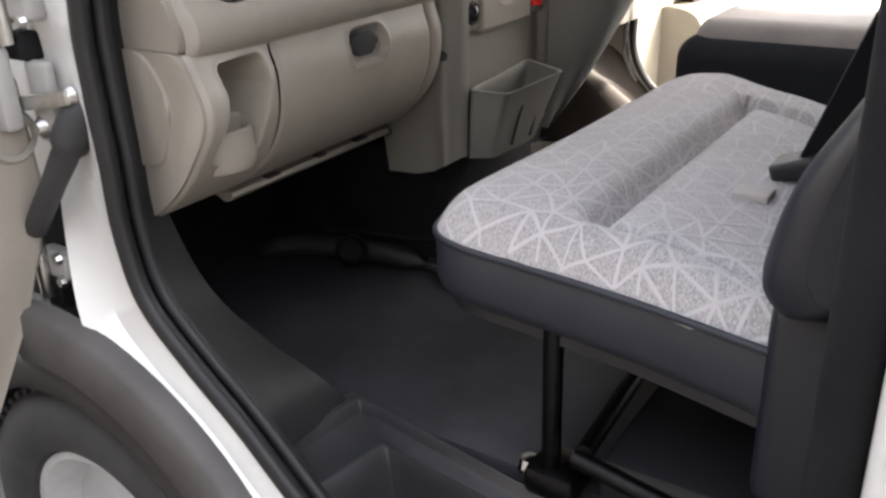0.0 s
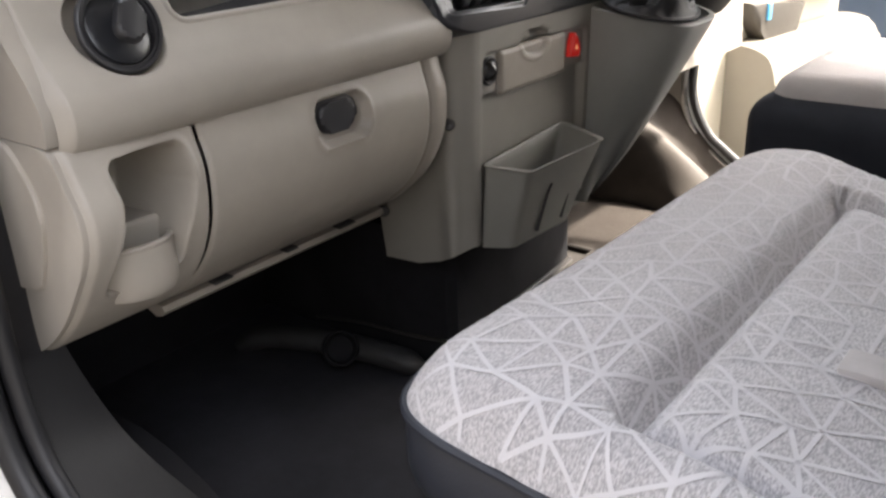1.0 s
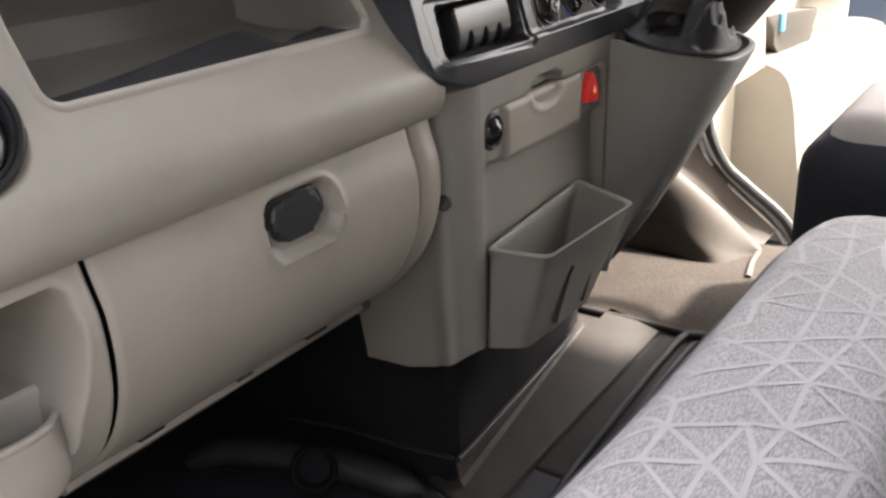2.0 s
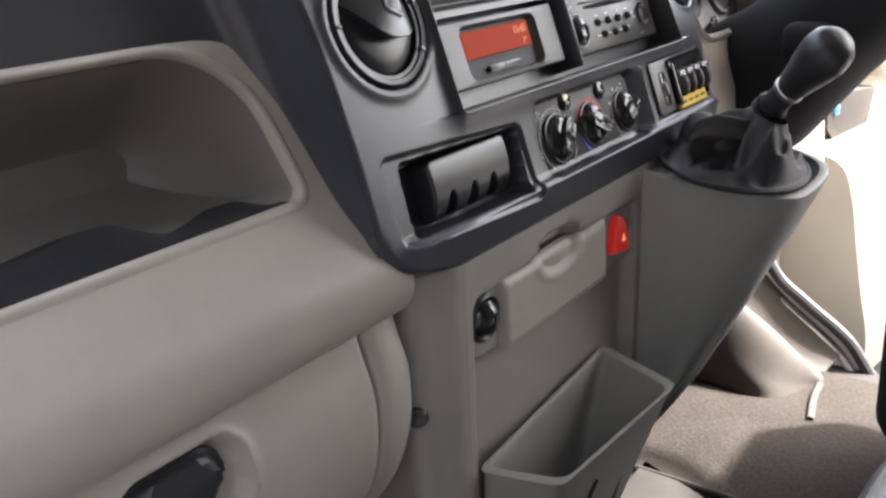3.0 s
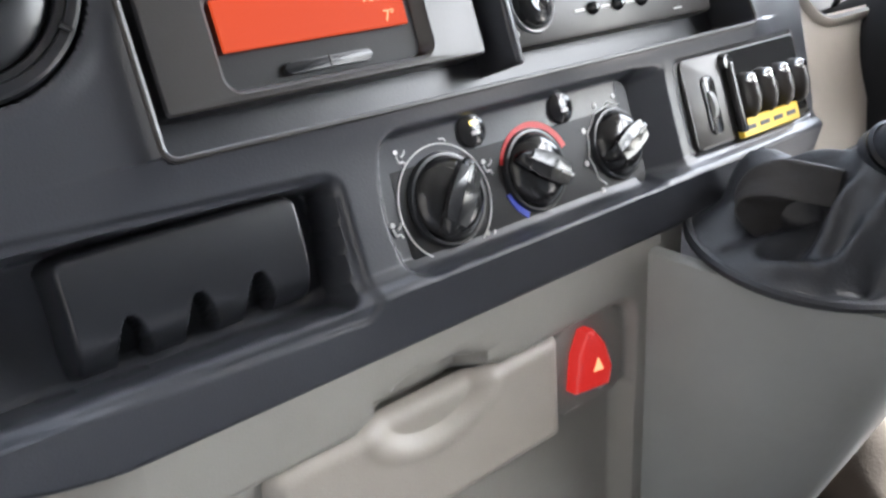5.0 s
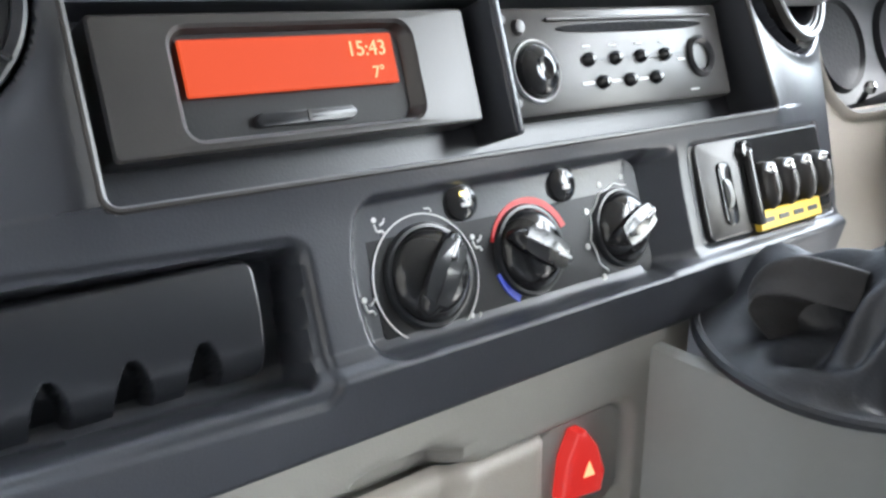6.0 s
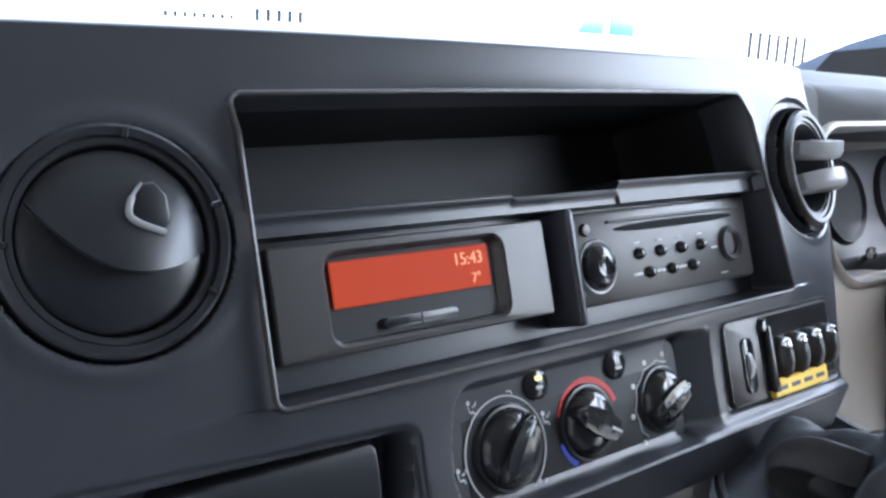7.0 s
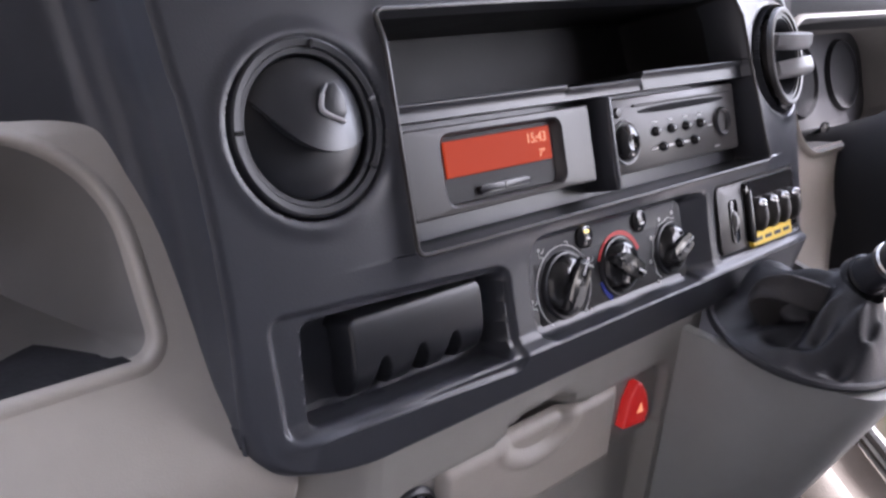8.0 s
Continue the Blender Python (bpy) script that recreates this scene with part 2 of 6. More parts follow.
def lathe(profile, m=None, n=40, bm=None, sweep=360):
    """Turns a profile of (radius, height) round the local z axis."""
    bm = bm or bmesh.new()
    rings = []
    full = sweep >= 360
    for k in range(n if full else n + 1):
        a = radians(sweep * k / n)
        rings.append([bm.verts.new((r * math.cos(a), r * math.sin(a), h)) for r, h in profile])
    for k in range(len(rings) if full else len(rings) - 1):
        p, q = rings[k], rings[(k + 1) % len(rings)]
        for j in range(len(profile) - 1):
            bm.faces.new((p[j], q[j], q[j + 1], p[j + 1]))
    vs = [v for ring in rings for v in ring]
    if m is not None:
        bmesh.ops.transform(bm, matrix=m, verts=vs)
    bmesh.ops.remove_doubles(bm, verts=vs, dist=1e-6)
    return bm


def tube(path, r, n=10, closed=False, bm=None, squash=1.0):
    """A round bar along a path of points; r may be a list."""
    bm = bm or bmesh.new()
    path = [Vector(p) for p in path]
    rings = []
    up = Vector((0.13, 0.31, 0.94))
    for i, p in enumerate(path):
        a = path[i - 1] if i or closed else p
        b = path[(i + 1) % len(path)] if i < len(path) - 1 or closed else p
        d = (b - a).normalized()
        x = d.cross(up).normalized()
        y = d.cross(x).normalized()
        rad = r[i] if isinstance(r, (list, tuple)) else r
        rings.append([bm.verts.new(p + rad * (math.cos(2 * math.pi * k / n) * x + squash * math.sin(2 * math.pi * k / n) * y)) for k in range(n)])
    for i in range(len(rings) if closed else len(rings) - 1):
        p, q = rings[i], rings[(i + 1) % len(rings)]
        for k in range(n):
            bm.faces.new((p[k], p[(k + 1) % n], q[(k + 1) % n], q[k]))
    if not closed:
        bm.faces.new(rings[0][::-1])
        bm.faces.new(rings[-1])
    return bm


def smooth_path(points, per=6):
    """A Catmull-Rom curve through the points."""
    P = [np.array(p, float) for p in points]
    P = [2 * P[0] - P[1]] + P + [2 * P[-1] - P[-2]]
    out = []
    for i in range(1, len(P) - 2):
        for k in range(per):
            t = k / per
            out.append(0.5 * (2 * P[i] + (P[i + 1] - P[i - 1]) * t + (2 * P[i - 1] - 5 * P[i] + 4 * P[i + 1] - P[i + 2]) * t * t
                              + (3 * P[i] - P[i - 1] - 3 * P[i + 1] + P[i + 2]) * t ** 3))
    out.append(P[-2])
    return np.array(out)


def sd_rect(u, v, u0, u1, v0, v1, r):
    """Signed distance to a rounded rectangle, negative inside."""
    qx = np.abs(u - (u0 + u1) / 2) - (u1 - u0) / 2 + r
    qy = np.abs(v - (v0 + v1) / 2) - (v1 - v0) / 2 + r
    return np.hypot(np.maximum(qx, 0), np.maximum(qy, 0)) + np.minimum(np.maximum(qx, qy), 0) - r


def inside(d, width):
    """1 inside, 0 outside, with a soft edge."""
    t = np.clip(0.5 - d / width, 0, 1)
    return t * t * (3 - 2 * t)


# ---- the slanted plane of the centre panel: u along the dash, v up it, w out of it ----
P0, UPV, NV = Vector((-0.836, 0, 1.285)), Vector((-0.305, 0, 0.9524)), Vector((0.9524, 0, 0.305))
PANEL = Matrix(((0, UPV.x, NV.x, P0.x), (1, UPV.y, NV.y, P0.y), (0, UPV.z, NV.z, P0.z), (0, 0, 0, 1)))


def field(u, v, w):
    """Grid points of the panel plane in the world."""
    u, v, w = np.broadcast_arrays(u, v, w)
    return np.stack([P0.x + UPV.x * v + NV.x * w, u, P0.z + UPV.z * v + NV.z * w], -1)


def on_panel(u, v, w=0.0, turn=0.0):
    return PANEL @ Matrix.Translation((u, v, w)) @ Matrix.Rotation(radians(turn), 4, "Z")


# ---- setting: ground, cab shell ----
def structure(ob, label, category):
    return tagged(ob, label, category, kind="structure")


CONCRETE = plastic("dark_worn_asphalt", (0.05, 0.048, 0.046), 0.9, 0.2, 1.0, 120)
structure(part("ground", box((-150, -150, -0.1), (150, 150, 0.10), 0), CONCRETE), "dark grey worn asphalt yard under the van", "ground")

FLOOR_Z = 0.70
floor = structure(part("floor", box((-1.42, 0.84, 0.60), (0.30, 1.42, FLOOR_Z), 0.01), MAT), "black rubber-matted cab floor of the van", "floor")
structure(part("floor_2", box((-1.42, 1.4195, 0.60), (0.30, 2.36, FLOOR_Z + 0.003), 0.01), BROWN_MAT), "dusty brown rubber floor on the driver's side", "floor")
structure(part("wall_front", box((-1.46, 0.66, 0.55), (-1.36, 2.42, 1.47), 0.02), LINING), "black lined firewall below the dashboard", "firewall")
structure(part("wall_rear", box((0.30, 0.60, 0.45), (0.36, 2.42, 2.02), 0.01), BULKHEAD), "dark grey cab rear bulkhead behind the seats", "bulkhead")
structure(part("ceiling", box((-0.98, 0.60, 1.96), (0.36, 2.42, 2.03), 0.02), HEADLINER), "pale fabric headliner of the cab", "ceiling")


def windscreen():
    co = np.zeros((13, 7, 3))
    for i in range(13):
        for j in range(7):
            y = 0.68 + 1.66 * i / 12
            s = j / 6
            bow = 0.10 * (1 - ((y - 1.51) / 0.83) ** 2)
            co[i, j] = (-1.52 - bow + s * 0.56, y, 1.44 + s * 0.54)
    ob = sheet("window_1", co, GLASS, None, thick=0.005)
    ob.visible_shadow = False
    structure(ob, "clear raked windscreen glass above the dashboard", "windscreen")


windscreen()


def loft(name, rows, material, label, category, per=6, thick=0.0, parent=None):
    """A surface through several open lines with the same number of points."""
    lines = [smooth_path(r, per) for r in rows]
    ob = sheet(name, np.stack(lines, 0), material, parent, label, thick=thick)
    if parent is None:
        structure(ob, label, category)
    return ob


# near door frame: painted jamb with a rubber seal along its inner edge
SEAL = [(-0.84, 0.62, 1.90), (-0.885, 0.62, 1.60), (-0.934, 0.62, 1.316), (-0.940, 0.62, 1.218), (-0.937, 0.62, 1.112), (-0.937, 0.62, 1.02),
        (-0.914, 0.62, 0.928), (-0.843, 0.62, 0.855), (-0.762, 0.62, 0.788), (-0.684, 0.62, 0.712), (-0.60, 0.62, 0.64), (-0.45, 0.62, 0.60), (-0.10, 0.62, 0.59)]
OUTER = [(-0.83, 0.60, 1.92), (-0.92, 0.62, 1.62), (-1.06, 0.655, 1.325), (-1.10, 0.665, 1.22), (-1.10, 0.665, 1.11), (-1.10, 0.650, 1.011),
         (-1.02, 0.595, 0.885), (-0.927, 0.57, 0.835), (-0.827, 0.57, 0.775), (-0.738, 0.57, 0.690), (-0.65, 0.57, 0.61), (-0.46, 0.57, 0.55), (-0.10, 0.57, 0.54)]
MIDJ = [tuple((np.array(a) * 0.45 + np.array(b) * 0.55 + np.array((-0.012, 0.018, 0.0))).tolist()) for a, b in zip(SEAL, OUTER)]
loft("door_frame", [SEAL, MIDJ, OUTER], WHITE_PAINT, "white painted front door jamb of the van", "door frame")
frame_seal = part("door_seal", tube(smooth_path([(x + 0.005, y + 0.006, z + 0.004) for x, y, z in SEAL]), 0.013, 16), SEAL_RUBBER)
structure(frame_seal, "black rubber seal round the near door opening", "door seal")
part("seal_lip", tube(smooth_path([(x + 0.012, y + 0.030, z + 0.007) for x, y, z in SEAL]), 0.010, 16), SEAL_RUBBER, frame_seal)
# inner kick panel and sill between the seal and the floor mat
KICK = [(-0.86, 0.70, 1.90), (-0.90, 0.70, 1.60), (-0.95, 0.70, 1.316), (-0.955, 0.70, 1.218), (-0.955, 0.70, 1.112), (-0.96, 0.72, 1.02),
        (-0.95, 0.76, 0.89), (-0.90, 0.80, 0.80), (-0.82, 0.83, 0.74), (-0.74, 0.85, 0.705), (-0.62, 0.85, 0.703), (-0.45, 0.85, 0.703), (-0.10, 0.85, 0.703)]
cover_mid = [tuple((np.array(a) * 0.5 + np.array(b) * 0.5 + np.array((0.0, 0.0, 0.012))).tolist()) for a, b in zip(SEAL[:9], KICK[:9])]
loft("sill_cover", [[(x + 0.008, 0.645, z) for x, y, z in SEAL[:9]] + [(-0.715, 0.645, 0.742)], cover_mid + [(-0.758, 0.735, 0.708)], KICK[:9] + [(-0.770, 0.846, 0.698)]],
     SEAL_RUBBER, "black rubber sill cover inside the door opening", "sill")
loft("sill_ledge", [[(x, y + 0.02, z) for x, y, z in SEAL[8:]], [(x, 0.66, z - 0.005) for x, y, z in SEAL[8:]], [(x - 0.005, 0.668, z - 0.08) for x, y, z in SEAL[8:]]], RUBBER, "black rubber ledge along the step", "sill")
structure(part("wall_kick", box((-1.40, 0.66, 0.60), (-0.955, 0.71, 1.02), 0.01), LINING), "black side lining of the passenger footwell", "wall")

# inner lining of the windscreen pillar beside the dash
structure(part("pillar_lining", prism([(-1.52, 1.43), (-0.99, 1.97), (-0.87, 1.97), (-0.945, 1.50), (-0.965, 1.30), (-1.20, 1.26)], -0.70, -0.66, Matrix(((1, 0, 0, 0), (0, 0, -1, 0), (0, 1, 0, 0), (0, 0, 0, 1))), 0.01), BULKHEAD), "dark grey lining of the windscreen pillar", "pillar lining")

# step well by the near door
step = thing("door_step", (-0.5, 0.72, 0.44), "black moulded entry step well with a raised rubber rim", "step", kind="structure")
rim = [(-0.79, 0.655), (-0.775, 0.722), (-0.762, 0.835), (-0.745, 0.850), (-0.654, 0.836), (-0.471, 0.806), (-0.06, 0.742)]
hole = [(-0.700, 0.640), (-0.680, 0.680), (-0.664, 0.780), (-0.650, 0.792), (-0.600, 0.788), (-0.478, 0.774), (-0.06, 0.712)]
well = []
for k, z in ((-0.22, 0.7008), (-0.06, 0.7012), (-0.03, 0.7065), (0.03, 0.7075), (0.10, 0.704), (0.16, 0.690), (0.30, 0.687), (0.78, 0.684), (0.88, 0.689), (0.98, 0.689), (1.06, 0.680), (1.10, 0.655), (1.35, 0.47)):
    well.append(np.array([(a[0] + (b[0] - a[0]) * k, a[1] + (b[1] - a[1]) * k, z) for a, b in zip(smooth_path(rim, 8), smooth_path(hole, 8))]))
sheet("well", np.stack(well, 0), STEP_RUBBER, step, "black moulded step well", sharp=50)
part("tread", box((-0.69, 0.58, 0.44), (-0.06, 0.80, 0.468), 0.006), RUBBER, step)
for k in range(9):
    part("tread_rib", box((-0.66 + k * 0.065, 0.60, 0.467), (-0.635 + k * 0.065, 0.72, 0.473), 0.002, 1), RUBBER, step)

# rear door pillar
pillar = structure(part("pillar", box((-0.045, 0.575, 0.45), (0.33, 0.66, 2.0), 0.02, 3), WHITE_PAINT), "white painted door pillar behind the passenger seat", "pillar")
part("seal", box((-0.088, 0.595, 0.50), (-0.046, 0.64, 1.93), 0.014, 3), LINING, pillar)
part("bolt", lathe([(0, 0.007), (0.011, 0.006), (0.014, 0), (0, 0)], Matrix.Translation((-0.018, 0.573, 1.060)) @ Matrix.Rotation(radians(90), 4, "X"), 12), DARK_STEEL, pillar)
structure(part("roof_rail", box((-0.88, 0.58, 1.88), (0.33, 0.68, 2.0), 0.03, 3), WHITE_PAINT), "white painted roof rail over the near door", "roof rail")


# outer front wing with its arch
def wing():
    arch = [(-1.10 + 0.375 * math.cos(radians(a)), 0.42 + 0.375 * math.sin(radians(a))) for a in range(15, 166, 10)]
    inner = np.array([[(x, 0.575, z), (x, 0.60, z), (x, 0.85, z)] for x, z in arch])
    e = thing("front_wing", (-1.10, 0.58, 0.42), "white front wing with a dark grey plastic wheel arch lip", "van wing", kind="structure")
    sheet("liner", inner, BLACK, e)
    lip = np.array([[(-1.10 + r * math.cos(radians(a)), y, 0.42 + r * math.sin(radians(a))) for r, y in ((0.330, 0.64), (0.322, 0.585), (0.326, 0.576), (0.345, 0.572), (0.374, 0.574), (0.378, 0.579))] for a in range(5, 176, 4)])
    sheet("arch_lip", lip, ARCH_DARK, e, "dark brown-grey plastic arch lip", sharp=60)
    clad = np.array([[(-1.10 + r * math.cos(radians(a)), y, 0.42 + r * math.sin(radians(a))) for r, y in ((0.372, 0.583), (0.376, 0.573), (0.384, 0.566), (0.430, 0.562), (0.460, 0.565), (0.468, 0.573), (0.470, 0.60))] for a in range(5, 100, 4)])
    sheet("cladding", clad, ARCH_GREY, e, "weathered grey plastic arch cladding", sharp=60)


wing()


def wheel():
    m = Matrix.Translation((-1.10, 0.62, 0.415)) @ Matrix.Rotation(radians(90), 4, "X")
    e = thing("front_wheel", (-1.10, 0.70, 0.10), "black tyre on a silver steel rim under the front wing", "wheel")
    prof = [(0.195, 0.0), (0.205, 0.02), (0.235, 0.034), (0.27, 0.036), (0.297, 0.024), (0.310, 0.005), (0.315, -0.02), (0.315, -0.18), (0.29, -0.20), (0.2, -0.18)]
    tyre = part("tyre", lathe(prof, m, 72), TYRE, e)
    bm = bmesh.new()
    for k in range(60):
        box((0.300, -0.006, -0.03), (0.3185, 0.006, 0.012), 0.002, 1, m @ Matrix.Rotation(radians(6 * k), 4, "Z"), bm)
    part("tread_pattern", bm, TYRE, tyre)
    rim = part("rim", lathe([(0.0, 0.0), (0.06, 0.0), (0.07, -0.03), (0.15, -0.035), (0.165, -0.005), (0.185, 0.012), (0.198, 0.012), (0.198, -0.02)], m, 48), RIM_PAINT, e)
    for k in range(5):
        a = radians(72 * k)
        part("nut", lathe([(0, 0.014), (0.010, 0.012), (0.012, -0.03)], m @ Matrix.Translation((0.045 * math.cos(a), 0.045 * math.sin(a), 0.0)), 8), CHROME, rim)


wheel()


def near_door():
    e = thing("door_1", (-1.12, 0.2, 0.55), "open passenger door with a beige trim panel", "van door", kind="structure")
    out = [(0.60, 1.30), (0.645, 1.20), (0.648, 1.05), (0.625, 0.96), (0.58, 0.88), (0.517, 0.777), (0.47, 0.70), (0.40, 0.60), (-0.42, 0.58), (-0.45, 1.35)]
    m = Matrix(((0, 0, 1, 0), (1, 0, 0, 0), (0, 1, 0, 0), (0, 0, 0, 1)))
    part("shell", prism([(y - 0.015, z) for y, z in out], -1.24, -1.165, m, 0.01), WHITE_PAINT, e)
    part("trim", prism(out, -1.16, -1.12, m, 0.012, 3), BEIGE, e)
    part("speaker_ring", lathe([(0.026, 0.004), (0.034, 0.006), (0.038, 0.0)], Matrix.Translation((-1.12, 0.615, 1.13)) @ Matrix.Rotation(radians(90), 4, "Y"), 24), BEIGE_GREY, e)
    for z, dx in ((1.300, -0.012), (0.930, -0.055)):
        h = part("hinge", box((-1.105 + dx, 0.632, z - 0.020), (-1.035 + dx, 0.662, z + 0.022), 0.008, 3), HINGE_GREY, e)
        part("hinge_pin", lathe([(0, 0.050), (0.010, 0.048), (0.011, -0.048), (0, -0.050)], Matrix.Translation((-1.085 + dx, 0.626, z)), 14), STEEL, h)
        part("hinge_leaf", box((-1.14 + dx, 0.600, z - 0.16), (-1.085 + dx, 0.628, z - 0.05), 0.008), HINGE_GREY, h)
        part("hinge_slot", box((-1.115 + dx, 0.637, z - 0.072), (-1.070 + dx, 0.668, z - 0.036), 0.004), LINING, h)
        for dz in (-0.018, 0.018):
            part("bolt", lathe([(0, 0.009), (0.007, 0.008), (0.010, 0.0)], Matrix.Translation((-1.048 + dx, 0.632, z + dz)) @ Matrix.Rotation(radians(90), 4, "X"), 8), STEEL, h)
    part("check_plate", box((-1.098, 0.640, 1.120), (-1.048, 0.656, 1.230), 0.010, 3), HINGE_GREY, e, "grey painted check strap plate")
    for x, z in ((-1.005, 1.191), (-1.082, 1.141)):
        part("bolt", lathe([(0, 0.012), (0.008, 0.010), (0.014, 0.002), (0.015, 0.0)], Matrix.Translation((x, 0.640, z)) @ Matrix.Rotation(radians(90), 4, "X"), 12), STEEL, e)
    part("check_strap", box((-0.064, -0.005, -0.010), (0.064, 0.005, 0.010), 0.004, 2, Matrix.Translation((-1.060, 0.632, 1.181)) @ Matrix.Rotation(radians(-10), 4, "Y")), STEEL, e)
    bend = smooth_path([(-0.985, 0.672, 1.168), (-1.004, 0.648, 1.160), (-1.018, 0.632, 1.128), (-1.046, 0.624, 1.086), (-1.090, 0.618, 1.030), (-1.122, 0.620, 0.995)], 5)
    part("cable_boot", tube(bend, [0.022, 0.024, 0.026, 0.027, 0.027, 0.027, 0.027, 0.027, 0.027, 0.027, 0.025, 0.0185, 0.018, 0.018, 0.0175, 0.017] + [0.0165] * 10, 18), RUBBER, e, "black rubber cable boot")


near_door()
# painted pillar face behind the hinges
structure(part("pillar_2", box((-1.20, 0.672, 0.80), (-0.965, 0.70, 1.95), 0.008, 2), WHITE_PAINT), "white painted hinge pillar of the van", "pillar")


# ---- driver's side: side wall, open door, seat ----
def driver_side():
    curve = smooth_path([(-1.30, 2.36, 1.40), (-1.14, 2.36, 1.36), (-0.985, 2.36, 1.27), (-0.957, 2.36, 1.16), (-0.957, 2.36, 1.06), (-0.958, 2.36, 0.94), (-0.918, 2.36, 0.855), (-0.865, 2.36, 0.81), (-0.785, 2.36, 0.75), (-0.725, 2.36, 0.675), (-0.62, 2.36, 0.65), (0.1, 2.36, 0.645)])
    w = thing("door_frame_2", (-0.8, 2.4, 0.6), "pale metal driver's door frame with its seal", "door frame", kind="structure")
    sheet("frame_face", np.array([[(x - d * 1.0, y, z - d * 0.8) for x, _, z in curve] for d, y in ((0.0, 2.36), (0.02, 2.375), (0.05, 2.40), (0.09, 2.42))]), WHITE_PAINT, w)
    part("seal", tube([(x + 0.006, 2.352, z + 0.006) for x, _, z in curve], 0.011), RUBBER, w)
    part("trim_strip", tube([(x - 0.012, 2.345, z - 0.012) for x, _, z in curve], 0.008), STEEL, w)
    sheet("lower_lining", np.array([[(x - 0.015, 2.345, z - 0.015), (x - 0.06, 2.33, z - 0.06), (x - 0.30, 2.33, max(0.6, z - 0.25))] for x, _, z in curve[6:46]]), BEIGE_GREY, w)
    # dark wheel arch hump in the footwell
    ribs = [[(-1.14, 2.150, 0.712), (-1.125, 2.165, 0.820), (-1.09, 2.205, 0.945), (-1.05, 2.29, 0.915), (-1.015, 2.345, 0.985)],
            [(-0.985, 2.160, 0.712), (-0.980, 2.172, 0.795), (-0.965, 2.215, 0.872), (-0.960, 2.29, 0.815), (-0.966, 2.345, 0.905)],
            [(-0.890, 2.148, 0.712), (-0.888, 2.163, 0.755), (-0.877, 2.220, 0.813), (-0.905, 2.29, 0.762), (-0.902, 2.345, 0.832)],
            [(-0.840, 2.166, 0.712), (-0.838, 2.185, 0.729), (-0.832, 2.235, 0.766), (-0.852, 2.295, 0.730), (-0.845, 2.345, 0.786)],
            [(-0.798, 2.248, 0.711), (-0.796, 2.252, 0.713), (-0.794, 2.258, 0.716), (-0.800, 2.30, 0.712), (-0.785, 2.345, 0.735)]]
    along = np.array([smooth_path(k, 8) for k in ribs])
    hump = np.array([smooth_path([tuple(q) for q in along[:, c]], 8) for c in range(along.shape[1])])
    structure(sheet("arch_hump", hump, DUSTY_MAT), "dusty light brown rubber wheel arch hump in the footwell", "wheel arch")
    d = thing("door_2", (-0.9, 2.9, 0.6), "open driver's door with a sunlit cream trim panel", "van door", kind="structure")
    m = Matrix.Translation((-1.06, 2.46, 0)) @ Matrix.Rotation(radians(-8), 4, "Z") @ Matrix(((0, 0, 1, 0), (1, 0, 0, 0), (0, 1, 0, 0), (0, 0, 0, 1)))
    part("trim", prism([(0.0, 0.62), (0.9, 0.60), (1.0, 0.9), (1.0, 1.30), (0.0, 1.32)], -0.05, 0.0, m, 0.015, 3), CREAM, d)
    part("shell", prism([(0.0, 0.55), (0.92, 0.54), (1.03, 0.9), (1.03, 1.33), (0.0, 1.35)], -0.11, -0.055, m, 0.01), WHITE_PAINT, d)
    cup = [(0.32 + 0.33 * t, 1.105 - 0.03 * t) for t in np.linspace(0, 1, 6)] + [(0.32 + 0.33 * t, 1.105 - 0.03 * t - 0.13 * math.sin(math.pi * t) ** 0.7) for t in np.linspace(1, 0, 14)][1:-1]
    part("pull_cup", prism(cup, 0.0, 0.05, m, 0.02, 3), DOOR_GREY, d, "brown-grey half-moon pull cup")
    part("tag", box((0.392, 1.052, 0.048), (0.410, 1.098, 0.058), 0.004, 2, m), TAG_BLUE, d, "light blue tag")
    part("armrest", box((0.62, 1.10, 0.0), (0.98, 1.16, 0.07), 0.025, 4, m), CREAM, d)
    bulge = smooth_path([(0.0, 1.0), (0.07, 0.995), (0.125, 0.97), (0.150, 0.90), (0.165, 0.81), (0.185, 0.70), (0.205, 0.60), (0.205, 0.50)], 4)
    part("map_pocket", prism([(0.0, 0.50)] + [tuple(p) for p in bulge][:-1] + [(0.205, 0.50)], 0.28, 1.0, m @ Matrix(((0, 0, 1, 0), (0, 1, 0, 0), (1, 0, 0, 0), (0, 0, 0, 1))), 0.02, 4), SHADED_CREAM, d, "moulded cream map pocket, darkened for its shaded end")


driver_side()


def cushion(name, outline, lo, hi, r, material, parent, label=""):
    return part(name, prism(outline, lo, hi, None, r, 6), material, parent, label, 60)


